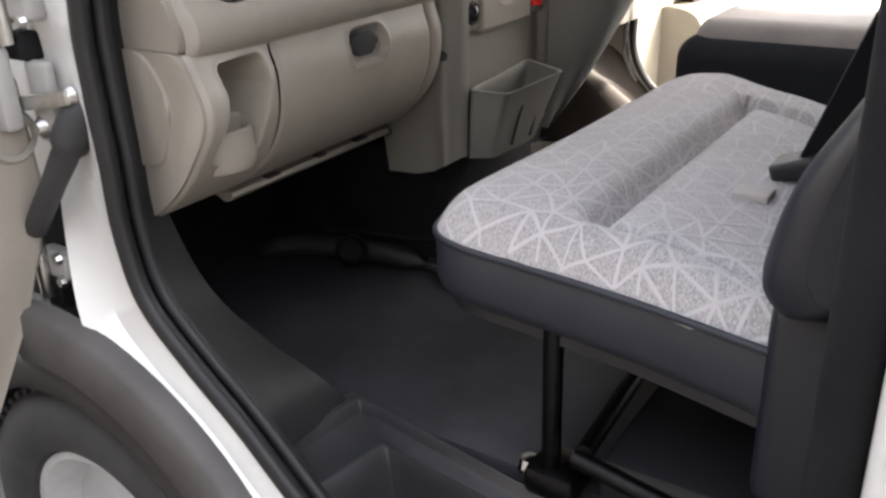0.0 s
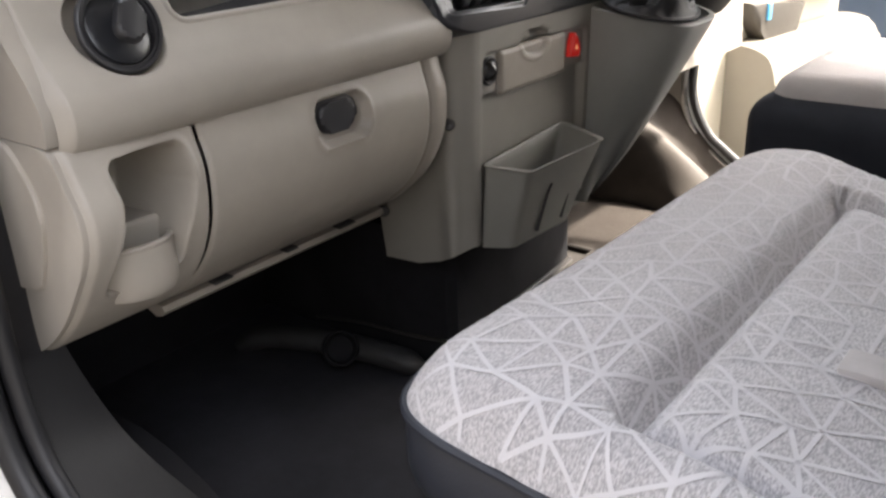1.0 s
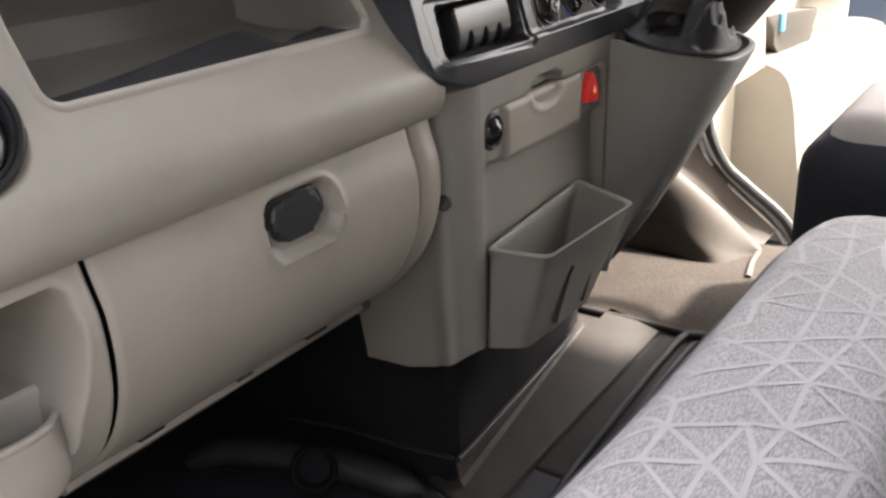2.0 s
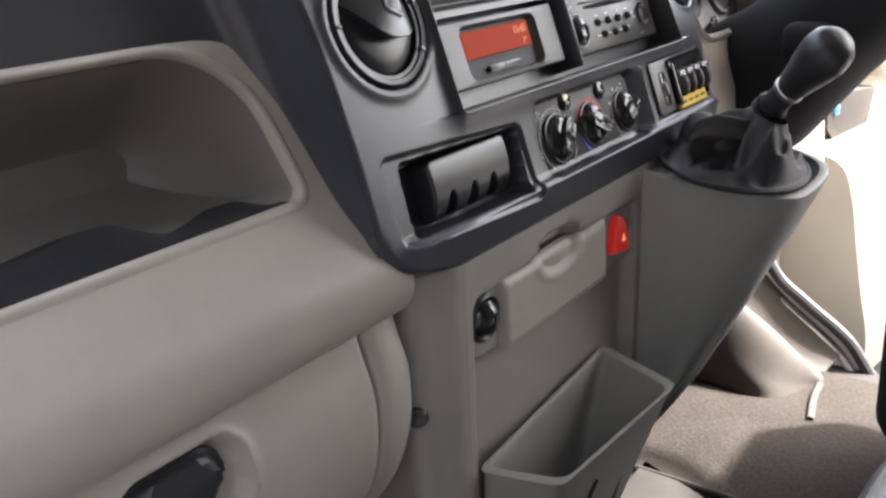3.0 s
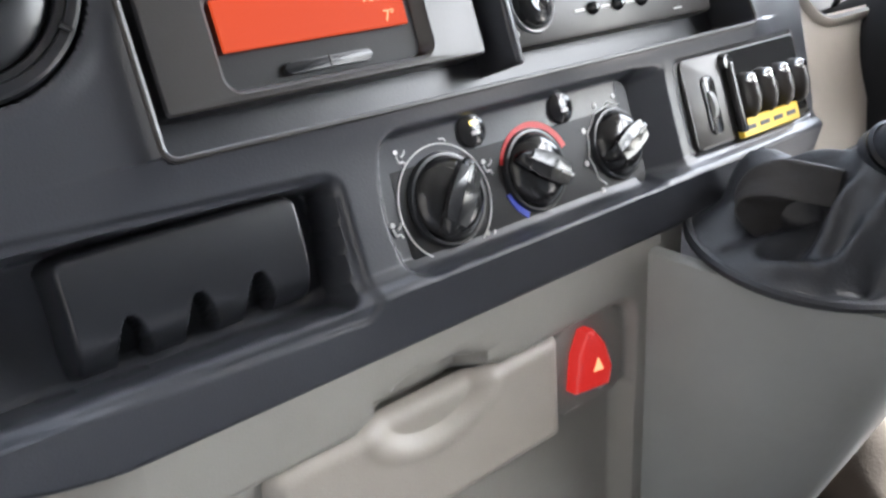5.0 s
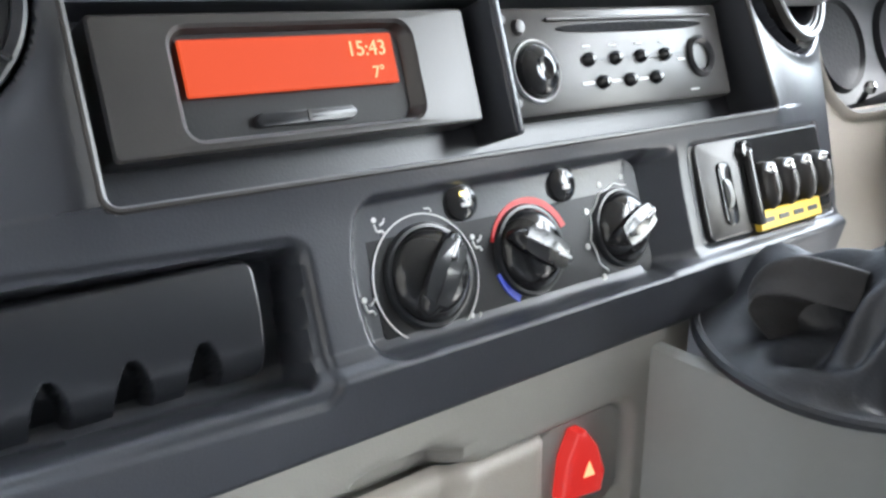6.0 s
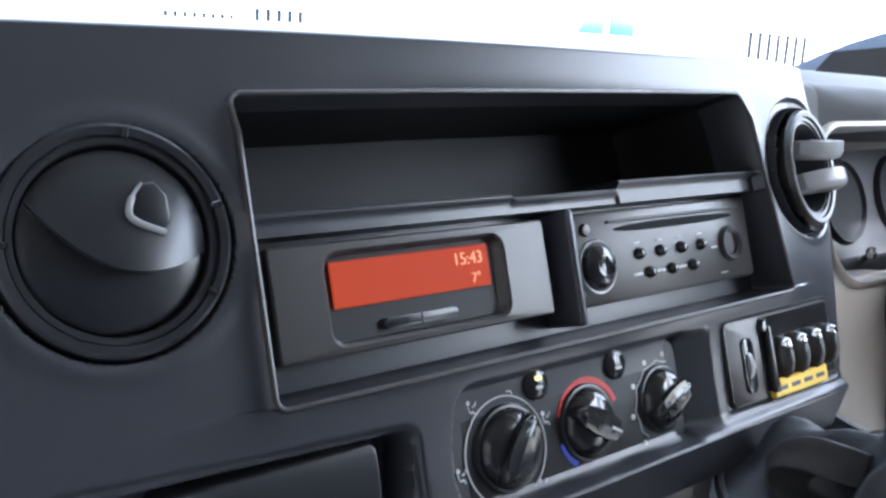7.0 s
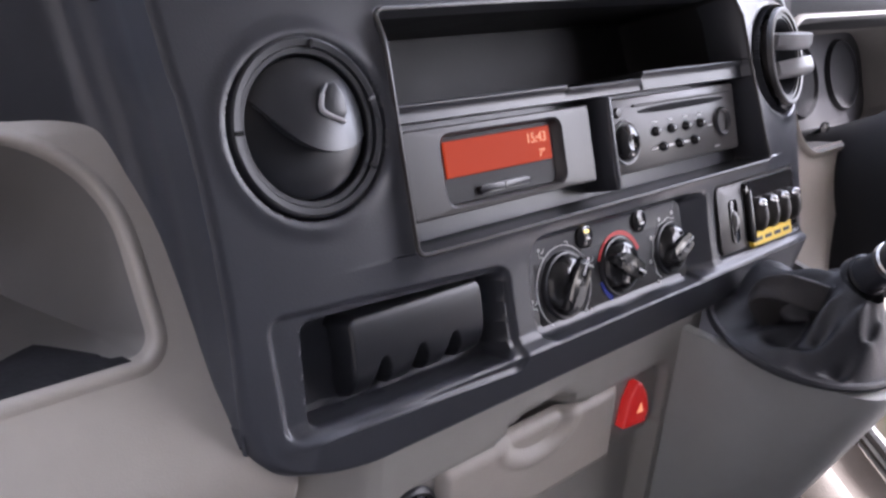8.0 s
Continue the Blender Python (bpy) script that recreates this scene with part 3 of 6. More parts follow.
def driver_seat():
    e = thing("driver_seat", (-0.3, 2.0, FLOOR_Z), "dark blue cloth driver's seat with a pale worn top", "seat")
    part("cushion_side", box((-0.63, 1.76, 0.90), (-0.12, 2.26, 1.10), 0.045, 5), DARK_CLOTH, e)
    part("cushion_top", box((-0.60, 1.79, 1.02), (-0.14, 2.23, 1.135), 0.04, 5), PALE_CLOTH, e, "pale worn cloth top")
    part("base", box((-0.55, 1.82, FLOOR_Z), (-0.12, 2.2, 0.91), 0.02), BLACK, e)
    part("backrest", box((-0.15, 1.78, 1.05), (0.02, 2.24, 1.75), 0.06, 5, Matrix.Translation((-0.1, 0, 1.05)) @ Matrix.Rotation(radians(10), 4, "Y") @ Matrix.Translation((0.1, 0, -1.05))), DARK_CLOTH, e)


driver_seat()


# ---- double passenger seat ----
def passenger_seat():
    e = thing("passenger_bench", (-0.36, 1.15, FLOOR_Z), "double passenger seat in light grey patterned cloth with dark vinyl sides", "seat")
    # cushion outline in plan, near end skewed
    out = smooth_path([(-0.15, 0.735), (-0.30, 0.766), (-0.44, 0.784), (-0.525, 0.794), (-0.575, 0.818), (-0.597, 0.870), (-0.596, 0.96), (-0.585, 1.15), (-0.58, 1.40), (-0.573, 1.55), (-0.535, 1.615), (-0.46, 1.62), (-0.36, 1.57), (-0.24, 1.50), (-0.15, 1.47)], 6)
    mid = np.array((-0.33, 1.15))

    def shrink(d):
        res = []
        for p in out:
            k = p[:2] - mid
            n = np.linalg.norm(k)
            q = mid + k * max(0.0, 1 - d / n)
            res.append((min(q[0], -0.13), q[1]))
        return res

    prof = [(0.018, 0.945), (0.004, 0.955), (0.0, 0.97), (0.0, 1.020), (0.004, 1.026)]
    rows = [[(x, y, z) for x, y in shrink(d)] for d, z in prof]
    sheet("cushion_side", np.array(rows), VINYL, e, "dark blue-grey vinyl side band")
    part("piping", tube([(x, y, 1.027) for x, y in shrink(0.0)], 0.0045, 8), VINYL, e)
    # padded cloth top with a sewn channel
    nu, nv = 150, 190
    top = np.zeros((nu, nv, 3))
    ys = np.linspace(0, 1, nv)
    o = np.array(out)
    front = float(o[:, 0].min())
    edge = np.array(smooth_path([tuple(p) for p in out], 6))[:, :2]
    near = o[: np.argmin(o[:, 0]) + 1]
    for i in range(nu):
        x = front + 0.0008 + i / (nu - 1) * (-0.13 - front)
        ylo = np.interp(x, near[::-1, 0], near[::-1, 1])
        far = o[np.argmin(o[:, 0]):]
        order = np.argsort(far[:, 0])
        yhi = np.interp(x, far[order, 0], far[order, 1])
        y = ylo + (yhi - ylo) * ys
        xs = np.full(nv, x)
        d = np.sqrt(((x - edge[:, 0])[None, :] ** 2 + (y[:, None] - edge[None, :, 1]) ** 2).min(1))
        d[0] = d[-1] = 0
        crown = 0.048 * (1 - np.maximum(0, 1 - d / 0.056) ** 2.5)
        gy = np.minimum(y - (ylo + 0.075), (yhi - 0.14) - y)
        groove_x = np.exp(-(np.abs(x + 0.383) / 0.014) ** 1.3) * inside(-gy, 0.02)
        side_n = np.exp(-((y - (ylo + 0.075)) / 0.009) ** 2) * (x > -0.385)
        side_f = np.exp(-((y - (yhi - 0.14)) / 0.010) ** 2) * (x > -0.385)
        inner = (x > -0.383) * inside(-gy, 0.03)
        z = 1.026 + crown - 0.030 * np.maximum(groove_x, 0.8 * np.maximum(side_n, side_f)) - 0.006 * inner + 0.006 * np.exp(-((x + 0.45) / 0.05) ** 2)
        z -= 0.035 * np.clip((x + 0.30) / 0.2, 0, 1) * 0.5
        top[i, :, 0], top[i, :, 1], top[i, :, 2] = xs, y, z
    sheet("cushion_top", top, CLOTH, e, "light grey cloth with a net of pale lines", sharp=80)
    # net of pale lines woven into the cloth: an uneven lattice that follows the padding
    arc_x = np.concatenate([[0], np.cumsum(np.linalg.norm(np.diff(top[:, nv // 2], axis=0), axis=1))])
    arc_y = np.concatenate([[0], np.cumsum(np.linalg.norm(np.diff(top[nu // 3], axis=0), axis=1))])

    def on_cloth(a, b):
        i, j = np.interp(a, arc_x, np.arange(nu)), np.interp(b, arc_y, np.arange(nv))
        i0, j0 = min(int(i), nu - 2), min(int(j), nv - 2)
        fi, fj = i - i0, j - j0
        q = top[i0:i0 + 2, j0:j0 + 2]
        p = (q[0, 0] * (1 - fj) + q[0, 1] * fj) * (1 - fi) + (q[1, 0] * (1 - fj) + q[1, 1] * fj) * fi
        k = np.cross(q[1, 0] - q[0, 0], q[0, 1] - q[0, 0])
        return p, k / (np.linalg.norm(k) + 1e-12) * (1 if k[2] >= 0 else -1)

    rnd = random.Random(11)
    bm = bmesh.new()
    ca, cb = 0.0400, 0.0500
    na, nb = int(arc_x[-1] / ca) + 2, int(arc_y[-1] / cb) + 2
    knot = {(i, j): ((i - 0.4 + rnd.uniform(-0.27, 0.27)) * ca, (j - 0.3 + 0.5 * (i % 2) + rnd.uniform(-0.24, 0.24)) * cb) for i in range(-1, na + 1) for j in range(-1, nb + 1)}
    for (i, j), (a0, b0) in knot.items():
        k = i % 2
        for other in ((i, j + 1), (i + 1, j + k), (i + 1, j + k - 1)):
            if other not in knot or rnd.random() < (0.16 if other[0] == i else 0.07):
                continue
            a1, b1 = knot[other]
            side = Vector((-(b1 - b0), a1 - a0)).normalized() * rnd.uniform(0.0019, 0.0026)
            n = 12
            last = None
            for q in range(n + 1):
                a, b = a0 + (a1 - a0) * q / n, b0 + (b1 - b0) * q / n
                if not (0.007 < a < arc_x[-1] - 0.004 and 0.007 < b < arc_y[-1] - 0.007):
                    last = None
                    continue
                pts = []
                for sgn in (-1, 1):
                    p, nn = on_cloth(a + side.x * sgn, b + side.y * sgn)
                    pts.append(bm.verts.new(p + nn * 0.0007))
                if last:
                    bm.faces.new((last[0], last[1], pts[1], pts[0]))
                last = pts
    part("line_net", bm, THREAD, e, "net of pale woven lines", 80)
    part("underside", prism([(x, y) for x, y in shrink(0.02)], 0.93, 0.95), BLACK, e)
    # backrest, leaning back
    side = smooth_path([(0.0, 0.060), (-0.028, 0.052), (-0.052, 0.075), (-0.050, 0.115), (-0.031, 0.18), (0.017, 0.27), (0.070, 0.40), (0.120, 0.55), (0.150, 0.61), (0.20, 0.60), (0.20, 0.45), (0.12, 0.06)], 5)
    cross = []
    for y, inset in ((0.695, 0.030), (0.698, 0.014), (0.712, 0.004), (0.735, 0.0), (1.10, 0.0), (1.455, 0.0), (1.478, 0.004), (1.49, 0.014), (1.493, 0.030)):
        mid2 = np.array((0.075, 0.33))
        cross.append([(-0.112 + mid2[0] + (q[0] - mid2[0]) * (1 - inset / 0.09), y, 1.022 + mid2[1] + (q[1] - mid2[1]) * (1 - inset / 0.30)) for q in side])
    sheet("backrest", np.array(cross), NAVY, e, "dark vinyl back with rounded edges", sharp=60)
    part("backrest_end", prism([(p[0], p[2]) for p in cross[0]], -0.7, -0.6955, Matrix(((1, 0, 0, 0), (0, 0, -1, 0), (0, 1, 0, 0), (0, 0, 0, 1)))), NAVY, e)
    part("back_valance", box((-0.155, 0.722, 0.86), (0.0, 1.45, 1.085), 0.02, 3), NAVY, e)
    # steel stand
    part("leg", tube([(-0.404, 0.803, 0.955), (-0.412, 0.818, 0.735)], 0.0125, 14), DARK_STEEL, e)
    part("foot", box((-0.44, 0.79, 0.705), (-0.37, 0.86, 0.745), 0.01), DARK_STEEL, e)
    part("foot_bolt", lathe([(0, 0.02), (0.012, 0.018), (0.016, 0.0)], Matrix.Translation((-0.452, 0.835, 0.708)), 10), CHROME, e)
    part("front_rail", tube([(-0.36, 0.80, 0.79), (-0.40, 1.42, 0.79)], 0.012, 12), DARK_STEEL, e)
    part("side_rail", tube([(-0.37, 0.80, 0.78), (-0.12, 0.75, 0.78)], 0.012, 12), DARK_STEEL, e)
    part("base_box", box((-0.35, 0.82, 0.705), (-0.10, 1.40, 0.775), 0.012), BLACK, e)
    part("far_leg", tube([(-0.39, 1.42, 0.95), (-0.39, 1.42, 0.705)], 0.014, 14), DARK_STEEL, e)


passenger_seat()


def seat_belt():
    e = thing("seat_belt", (-0.2, 1.13, 1.06), "black seat belt strap and buckle on the passenger seat", "seat belt")
    a, b = Vector((-0.212, 1.12, 1.078)), Vector((-0.055, 1.16, 1.55))
    w = Vector((0.015, 0.012, -0.006))
    co = np.array([[a + (b - a) * t - w, a + (b - a) * t + w] for t in np.linspace(0, 1, 8)])
    sheet("strap", co, BLACK, e, thick=0.003)
    part("buckle", box((-0.03, -0.028, -0.012), (0.03, 0.028, 0.012), 0.006, 3, Matrix.Translation((-0.226, 1.122, 1.080)) @ Matrix.Rotation(radians(-20), 4, "Y")), BLACK, e)
    part("label_tag", box((-0.275, 1.01, 1.060), (-0.232, 1.05, 1.072), 0.003), PALE_CLOTH, e, "pale paper tag")


seat_belt()


# ---- dashboard ----
dash = thing("dashboard", (-0.95, 1.5, FLOOR_Z), "van dashboard with a charcoal centre panel and beige lower trim", "dashboard")


def centre_panel():
    v = np.linspace(-0.029, 0.263, 300)
    s = np.linspace(0, 1, 660)
    le = smooth_path([(-0.0290, 1.300), (-0.0240, 1.268), (-0.0180, 1.2475), (-0.0125, 1.2345), (-0.0060, 1.2260), (0.003, 1.2198), (0.015, 1.2188), (0.036, 1.2198), (0.065, 1.2215), (0.11, 1.222), (0.14, 1.221), (0.176, 1.2185), (0.20, 1.2150), (0.27, 1.208)], 12)
    left = np.interp(v, le[:, 0], le[:, 1])
    right = np.interp(v, [-0.026, 0.015, 0.073, 0.126, 0.18, 0.22, 0.252], [1.805, 1.828, 1.846, 1.860, 1.862, 1.852, 1.842])
    s = s[:, None]
    U = np.where(s < 0.16, left[None, :] + (1.240 - left)[None, :] * s / 0.16, np.where(s < 0.78, 1.240 + 0.516 * (s - 0.16) / 0.62, 1.756 + (right - 1.756)[None, :] * (s - 0.78) / 0.22))
    V = np.broadcast_to(v[None, :], U.shape)
    Uc = U
    R = 1.729 + (0.222 - V) * 0.175
    U = Uc + (R - 1.74) * np.clip((Uc - 1.45) / 0.25, 0, 1) * np.clip((1.80 - Uc) / 0.04, 0, 1)
    w = np.zeros_like(U)
    # side faces turn back
    k = np.maximum(0, 1 - (U - left[None, :]) / 0.006) * (V > 0.01)
    w -= 0.0022 * k * k
    k = np.maximum(0, U - 1.775)
    w -= 2.2 * k * k
    k = np.maximum(0, U - (right[None, :] - 0.012))
    w -= 1.5 * k
    # rolled lower edge with a ridge
    w += np.interp(V, [-0.029, -0.0282, -0.0265, -0.0045, -0.0015, 0.001, 0.005, 0.010], [-0.016, -0.006, -0.0035, 0.0060, 0.0075, 0.0065, 0.002, 0.0]) * np.where(V < -0.02, 1, inside(1.245 - U, 0.03))
    # bay of the radio and the open pocket, with a raised edge
    lift = 0.005 * np.clip((Uc - 1.36) / 0.38, 0, 1) * np.clip((1.80 - Uc) / 0.05, 0, 1) * np.clip((V - 0.180) / 0.025, 0, 1) * np.clip((0.246 - V) / 0.024, 0, 1)
    d = sd_rect(Uc, V, 1.3415, 1.74, 0.0778, 0.2175, 0.0050)
    ridge = 0.0060 * (1 - 0.8 * np.clip((V - 0.200) / 0.015, 0, 1)) * np.exp(-np.maximum(d, 0) / np.where(V < 0.08, 0.011, 0.0045))
    w += ridge
    lip_top = np.where(Uc < 1.503, 0.1640, np.where(Uc < 1.590, 0.1622, 0.1672))
    bead = 0.0030 * np.exp(-((V - lip_top + 0.002) / 0.0022) ** 2)
    deep = np.where(V > lip_top, -0.115, np.where(V > 0.1525, -0.006 + bead + 0.0015 * (Uc > 1.59), -0.026))
    w = w * (1 - inside(d + 0.001, 0.0045)) + deep * inside(d + 0.001, 0.0045)
    # hollow of the small flap tray
    d0 = sd_rect(U, V + (U - 1.33) * 0.052, 1.243, 1.415, -0.0035, 0.0615, 0.009)
    w -= 0.0030 * inside(d0, 0.0035)
    d1 = sd_rect(U - 0.10 * (V - 0.03), V + (U - 1.33) * 0.035, 1.2605, 1.4095, 0.0035, 0.0565, 0.005)
    w -= 0.022 * inside(d1, 0.003)
    # heater control field and the scoop beside it
    d2 = sd_rect(U + 0.006 * np.cos((V - 0.03) * 45), V, 1.441, 1.628, 0.001, 0.0675, 0.008)
    w -= 0.006 * inside(d2, 0.004)
    sc = np.clip((U - 1.612) / 0.012, 0, 1) * np.clip((1.652 - U) / 0.030, 0, 1) * inside(np.abs(V - 0.035) - 0.030, 0.008)
    w -= 0.014 * sc
    # switch field
    d3 = sd_rect(U, V, 1.662, 1.806, 0.008, 0.067, 0.004)
    w -= 0.003 * inside(d3, 0.003)
    # vent seats
    for cu, cv in ((1.287, 0.157), (1.812, 0.165)):
        rr = np.hypot(U - cu, V - cv)
        w += 0.0014 * np.exp(-((rr - 0.0520) / 0.005) ** 2)
        w -= 0.030 * inside(rr - 0.0472, 0.002)
    seat = np.hypot((U - 1.8055) / 0.0530, (V - 0.1665) / 0.0535) - 1
    w -= 0.0065 * inside(seat * 0.055, 0.003) * (rr > 0.049) * np.clip((1.835 - U) / 0.03, 0, 1)
    # top edge rolls forward
    dip = np.minimum(0.006, 0.05 * np.maximum(0, 1.53 - U) ** 2 + 0.02 * np.maximum(0, U - 1.53) ** 2)
    k = np.maximum(0, V - 0.2455)
    w -= 2.3 * k * k / (k + 0.002)
    k = np.maximum(0, 1 - (U - left[None, :]) / 0.011) * inside(V - 0.014, 0.024)
    w -= 0.010 * k * k
    low = v < 0.018
    w[0, low] = w[1, low] - 0.016 * np.clip((v[low] + 0.029) / 0.014, 0, 1)
    w[-1, :] = -0.07
    V = V - dip * inside(0.185 - V, 0.08) + lift
    # Deepest faces take a blacker material, so the cubby's shade is coloured in.
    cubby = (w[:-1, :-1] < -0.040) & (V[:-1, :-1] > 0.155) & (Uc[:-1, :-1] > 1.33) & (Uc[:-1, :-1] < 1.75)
    sheet("centre_panel", field(U, V, w), CHARCOAL, dash, "charcoal grained plastic centre panel", sharp=50, keep=~cubby)
    sheet("cubby", field(U, V, w), PLATE, dash, "open cubby of the panel, darkened for shade", sharp=50, keep=cubby)


def bay_edge():
    """Thin rounded bead added round the opening of the radio bay to draw its highlight."""
    pts = [np.array(p) for p in rounded(1.54075, 0.14765, 0.19925, 0.06985, 0.0055, 6)]
    dense = []
    for a, b in zip(pts, pts[1:] + pts[:1]):
        n = max(1, int(np.linalg.norm(b - a) / 0.012))
        dense += [a + (b - a) * k / n for k in range(n)]
    path = []
    for uc, v in dense:
        u = uc + (1.729 + (0.222 - v) * 0.175 - 1.74) * np.clip((uc - 1.45) / 0.25, 0, 1) * np.clip((1.80 - uc) / 0.04, 0, 1)
        lift = 0.005 * np.clip((uc - 1.36) / 0.38, 0, 1) * np.clip((v - 0.180) / 0.025, 0, 1) * np.clip((0.246 - v) / 0.024, 0, 1)
        dip = min(0.006, 0.05 * max(0, 1.53 - u) ** 2 + 0.02 * max(0, u - 1.53) ** 2)
        w = 0.0060 * (1 - 0.8 * np.clip((v - 0.200) / 0.015, 0, 1)) - 0.0008
        path.append(tuple(PANEL @ Vector((u, v - dip * float(inside(np.array(0.185 - v), 0.08)) + lift, w))))
    part("bay_highlight", tube(path, 0.0015, 8, True), UNIT, dash, "thin bead added to catch a highlight round the radio bay")


centre_panel()
bay_edge()


WING = np.array([(0.0, 0.0), (0.0002, -0.006), (0.0005, -0.020), (0.0010, -0.033), (0.0040, -0.044), (0.0095, -0.052), (0.0150, -0.060), (0.0270, -0.065), (0.050, -0.068), (0.11, -0.069), (0.52, -0.0695)])


def panel_wing():
    """Side of the centre panel, turning back from its edge and on over the open pocket to the door."""
    v = np.linspace(0.004, 0.263, 130)
    crease = np.interp(v, [0.0, 0.036, 0.065, 0.11, 0.14, 0.176, 0.20, 0.27], [1.2200, 1.2200, 1.2217, 1.2222, 1.2212, 1.2187, 1.2152, 1.2082])
    line = smooth_path([(x, w, 0) for x, w in WING], 10)
    U = crease[None, :] - line[:, :1]
    V = np.broadcast_to(v[None, :], U.shape)
    w = np.broadcast_to(line[:, 1:2] - 0.0022, U.shape).copy()
    dip = np.minimum(0.006, 0.05 * np.maximum(0, 1.53 - U) ** 2)
    k = np.maximum(0, V - 0.2455)
    w -= 2.3 * k * k / (k + 0.002)
    V = V - dip * inside(0.185 - V, 0.08)
    roll = np.interp(V, [0.022, 0.045, 0.065, 0.10, 0.13, 0.165, 0.176], [-0.014, -0.026, -0.034, -0.043, -0.050, -0.060, -0.0655])
    shown = (np.broadcast_to(line[:, 1:2], U.shape) > roll - 0.005) | (V > 0.172)
    sheet("panel_wing", field(U, V, w), CHARCOAL, dash, "charcoal side of the centre panel over the pocket", sharp=50, keep=shown[:-1, :-1])


panel_wing()


def top_pad():
    """Dark top of the dash, from the panel's upper edge to the windscreen."""
    ys = np.linspace(0.69, 2.36, 90)
    co = []
    for y in ys:
        hood = np.exp(-((y - 2.06) / 0.20) ** 4) * 0.004
        back = -float(np.interp(1.209 - y, WING[:, 0], WING[:, 1])) if y < 1.209 else 0.0
        rise = 0.010 * (1 - ((y - 1.52) / 0.85) ** 2)
        dip = min(0.006, 0.05 * max(0.0, 1.53 - y) ** 2 + 0.02 * max(0.0, y - 1.53) ** 2)
        c2 = inside(y - 1.86, 0.16)
        v0, w0 = 0.200 + 0.036 * inside(y - 1.825, 0.03) - dip, -0.020 - back
        loc = [(v0 - 0.004, w0 - 0.03), (v0, w0 - 0.004), (v0 + 0.006, w0), (0.222 + 0.0215 * c2 - dip + hood * 0.5, w0 + 0.006 * (1 - c2) - 0.002 * c2), (0.234 + 0.0145 * c2 - dip + hood, -0.024 - 0.006 * c2 - back), (0.243 + 0.0135 * c2 - dip + hood, -0.045 - back)]
        prof = [(P0.x + UPV.x * v + NV.x * w, P0.z + UPV.z * v + NV.z * w) for v, w in loc]
        prof += [(-1.02, 1.515 - dip + rise * 0.5 + hood * 0.8), (-1.14, 1.519 - dip + rise * 0.5), (-1.36, 1.521 - dip * 0.6 + rise * 0.7), (-1.55 - 0.08 * (1 - ((y - 1.51) / 0.85) ** 2), 1.455)]
        co.append([(x, y, z) for x, z in prof])
    lines = [smooth_path(r, 4) for r in co]
    lines = np.array(lines)
    cut = int(np.searchsorted(ys, 1.865))
    sheet("pad_front", lines[:cut + 1, :21], PAD, dash, "dark grained front of the dash top", sharp=60)
    sheet("instrument_hood", lines[cut:, :21], HOOD, dash, "matt black instrument hood", sharp=60)
    sheet("top_pad", lines[:, 20:], PAD, dash, "dark grained dash top", sharp=60)


top_pad()


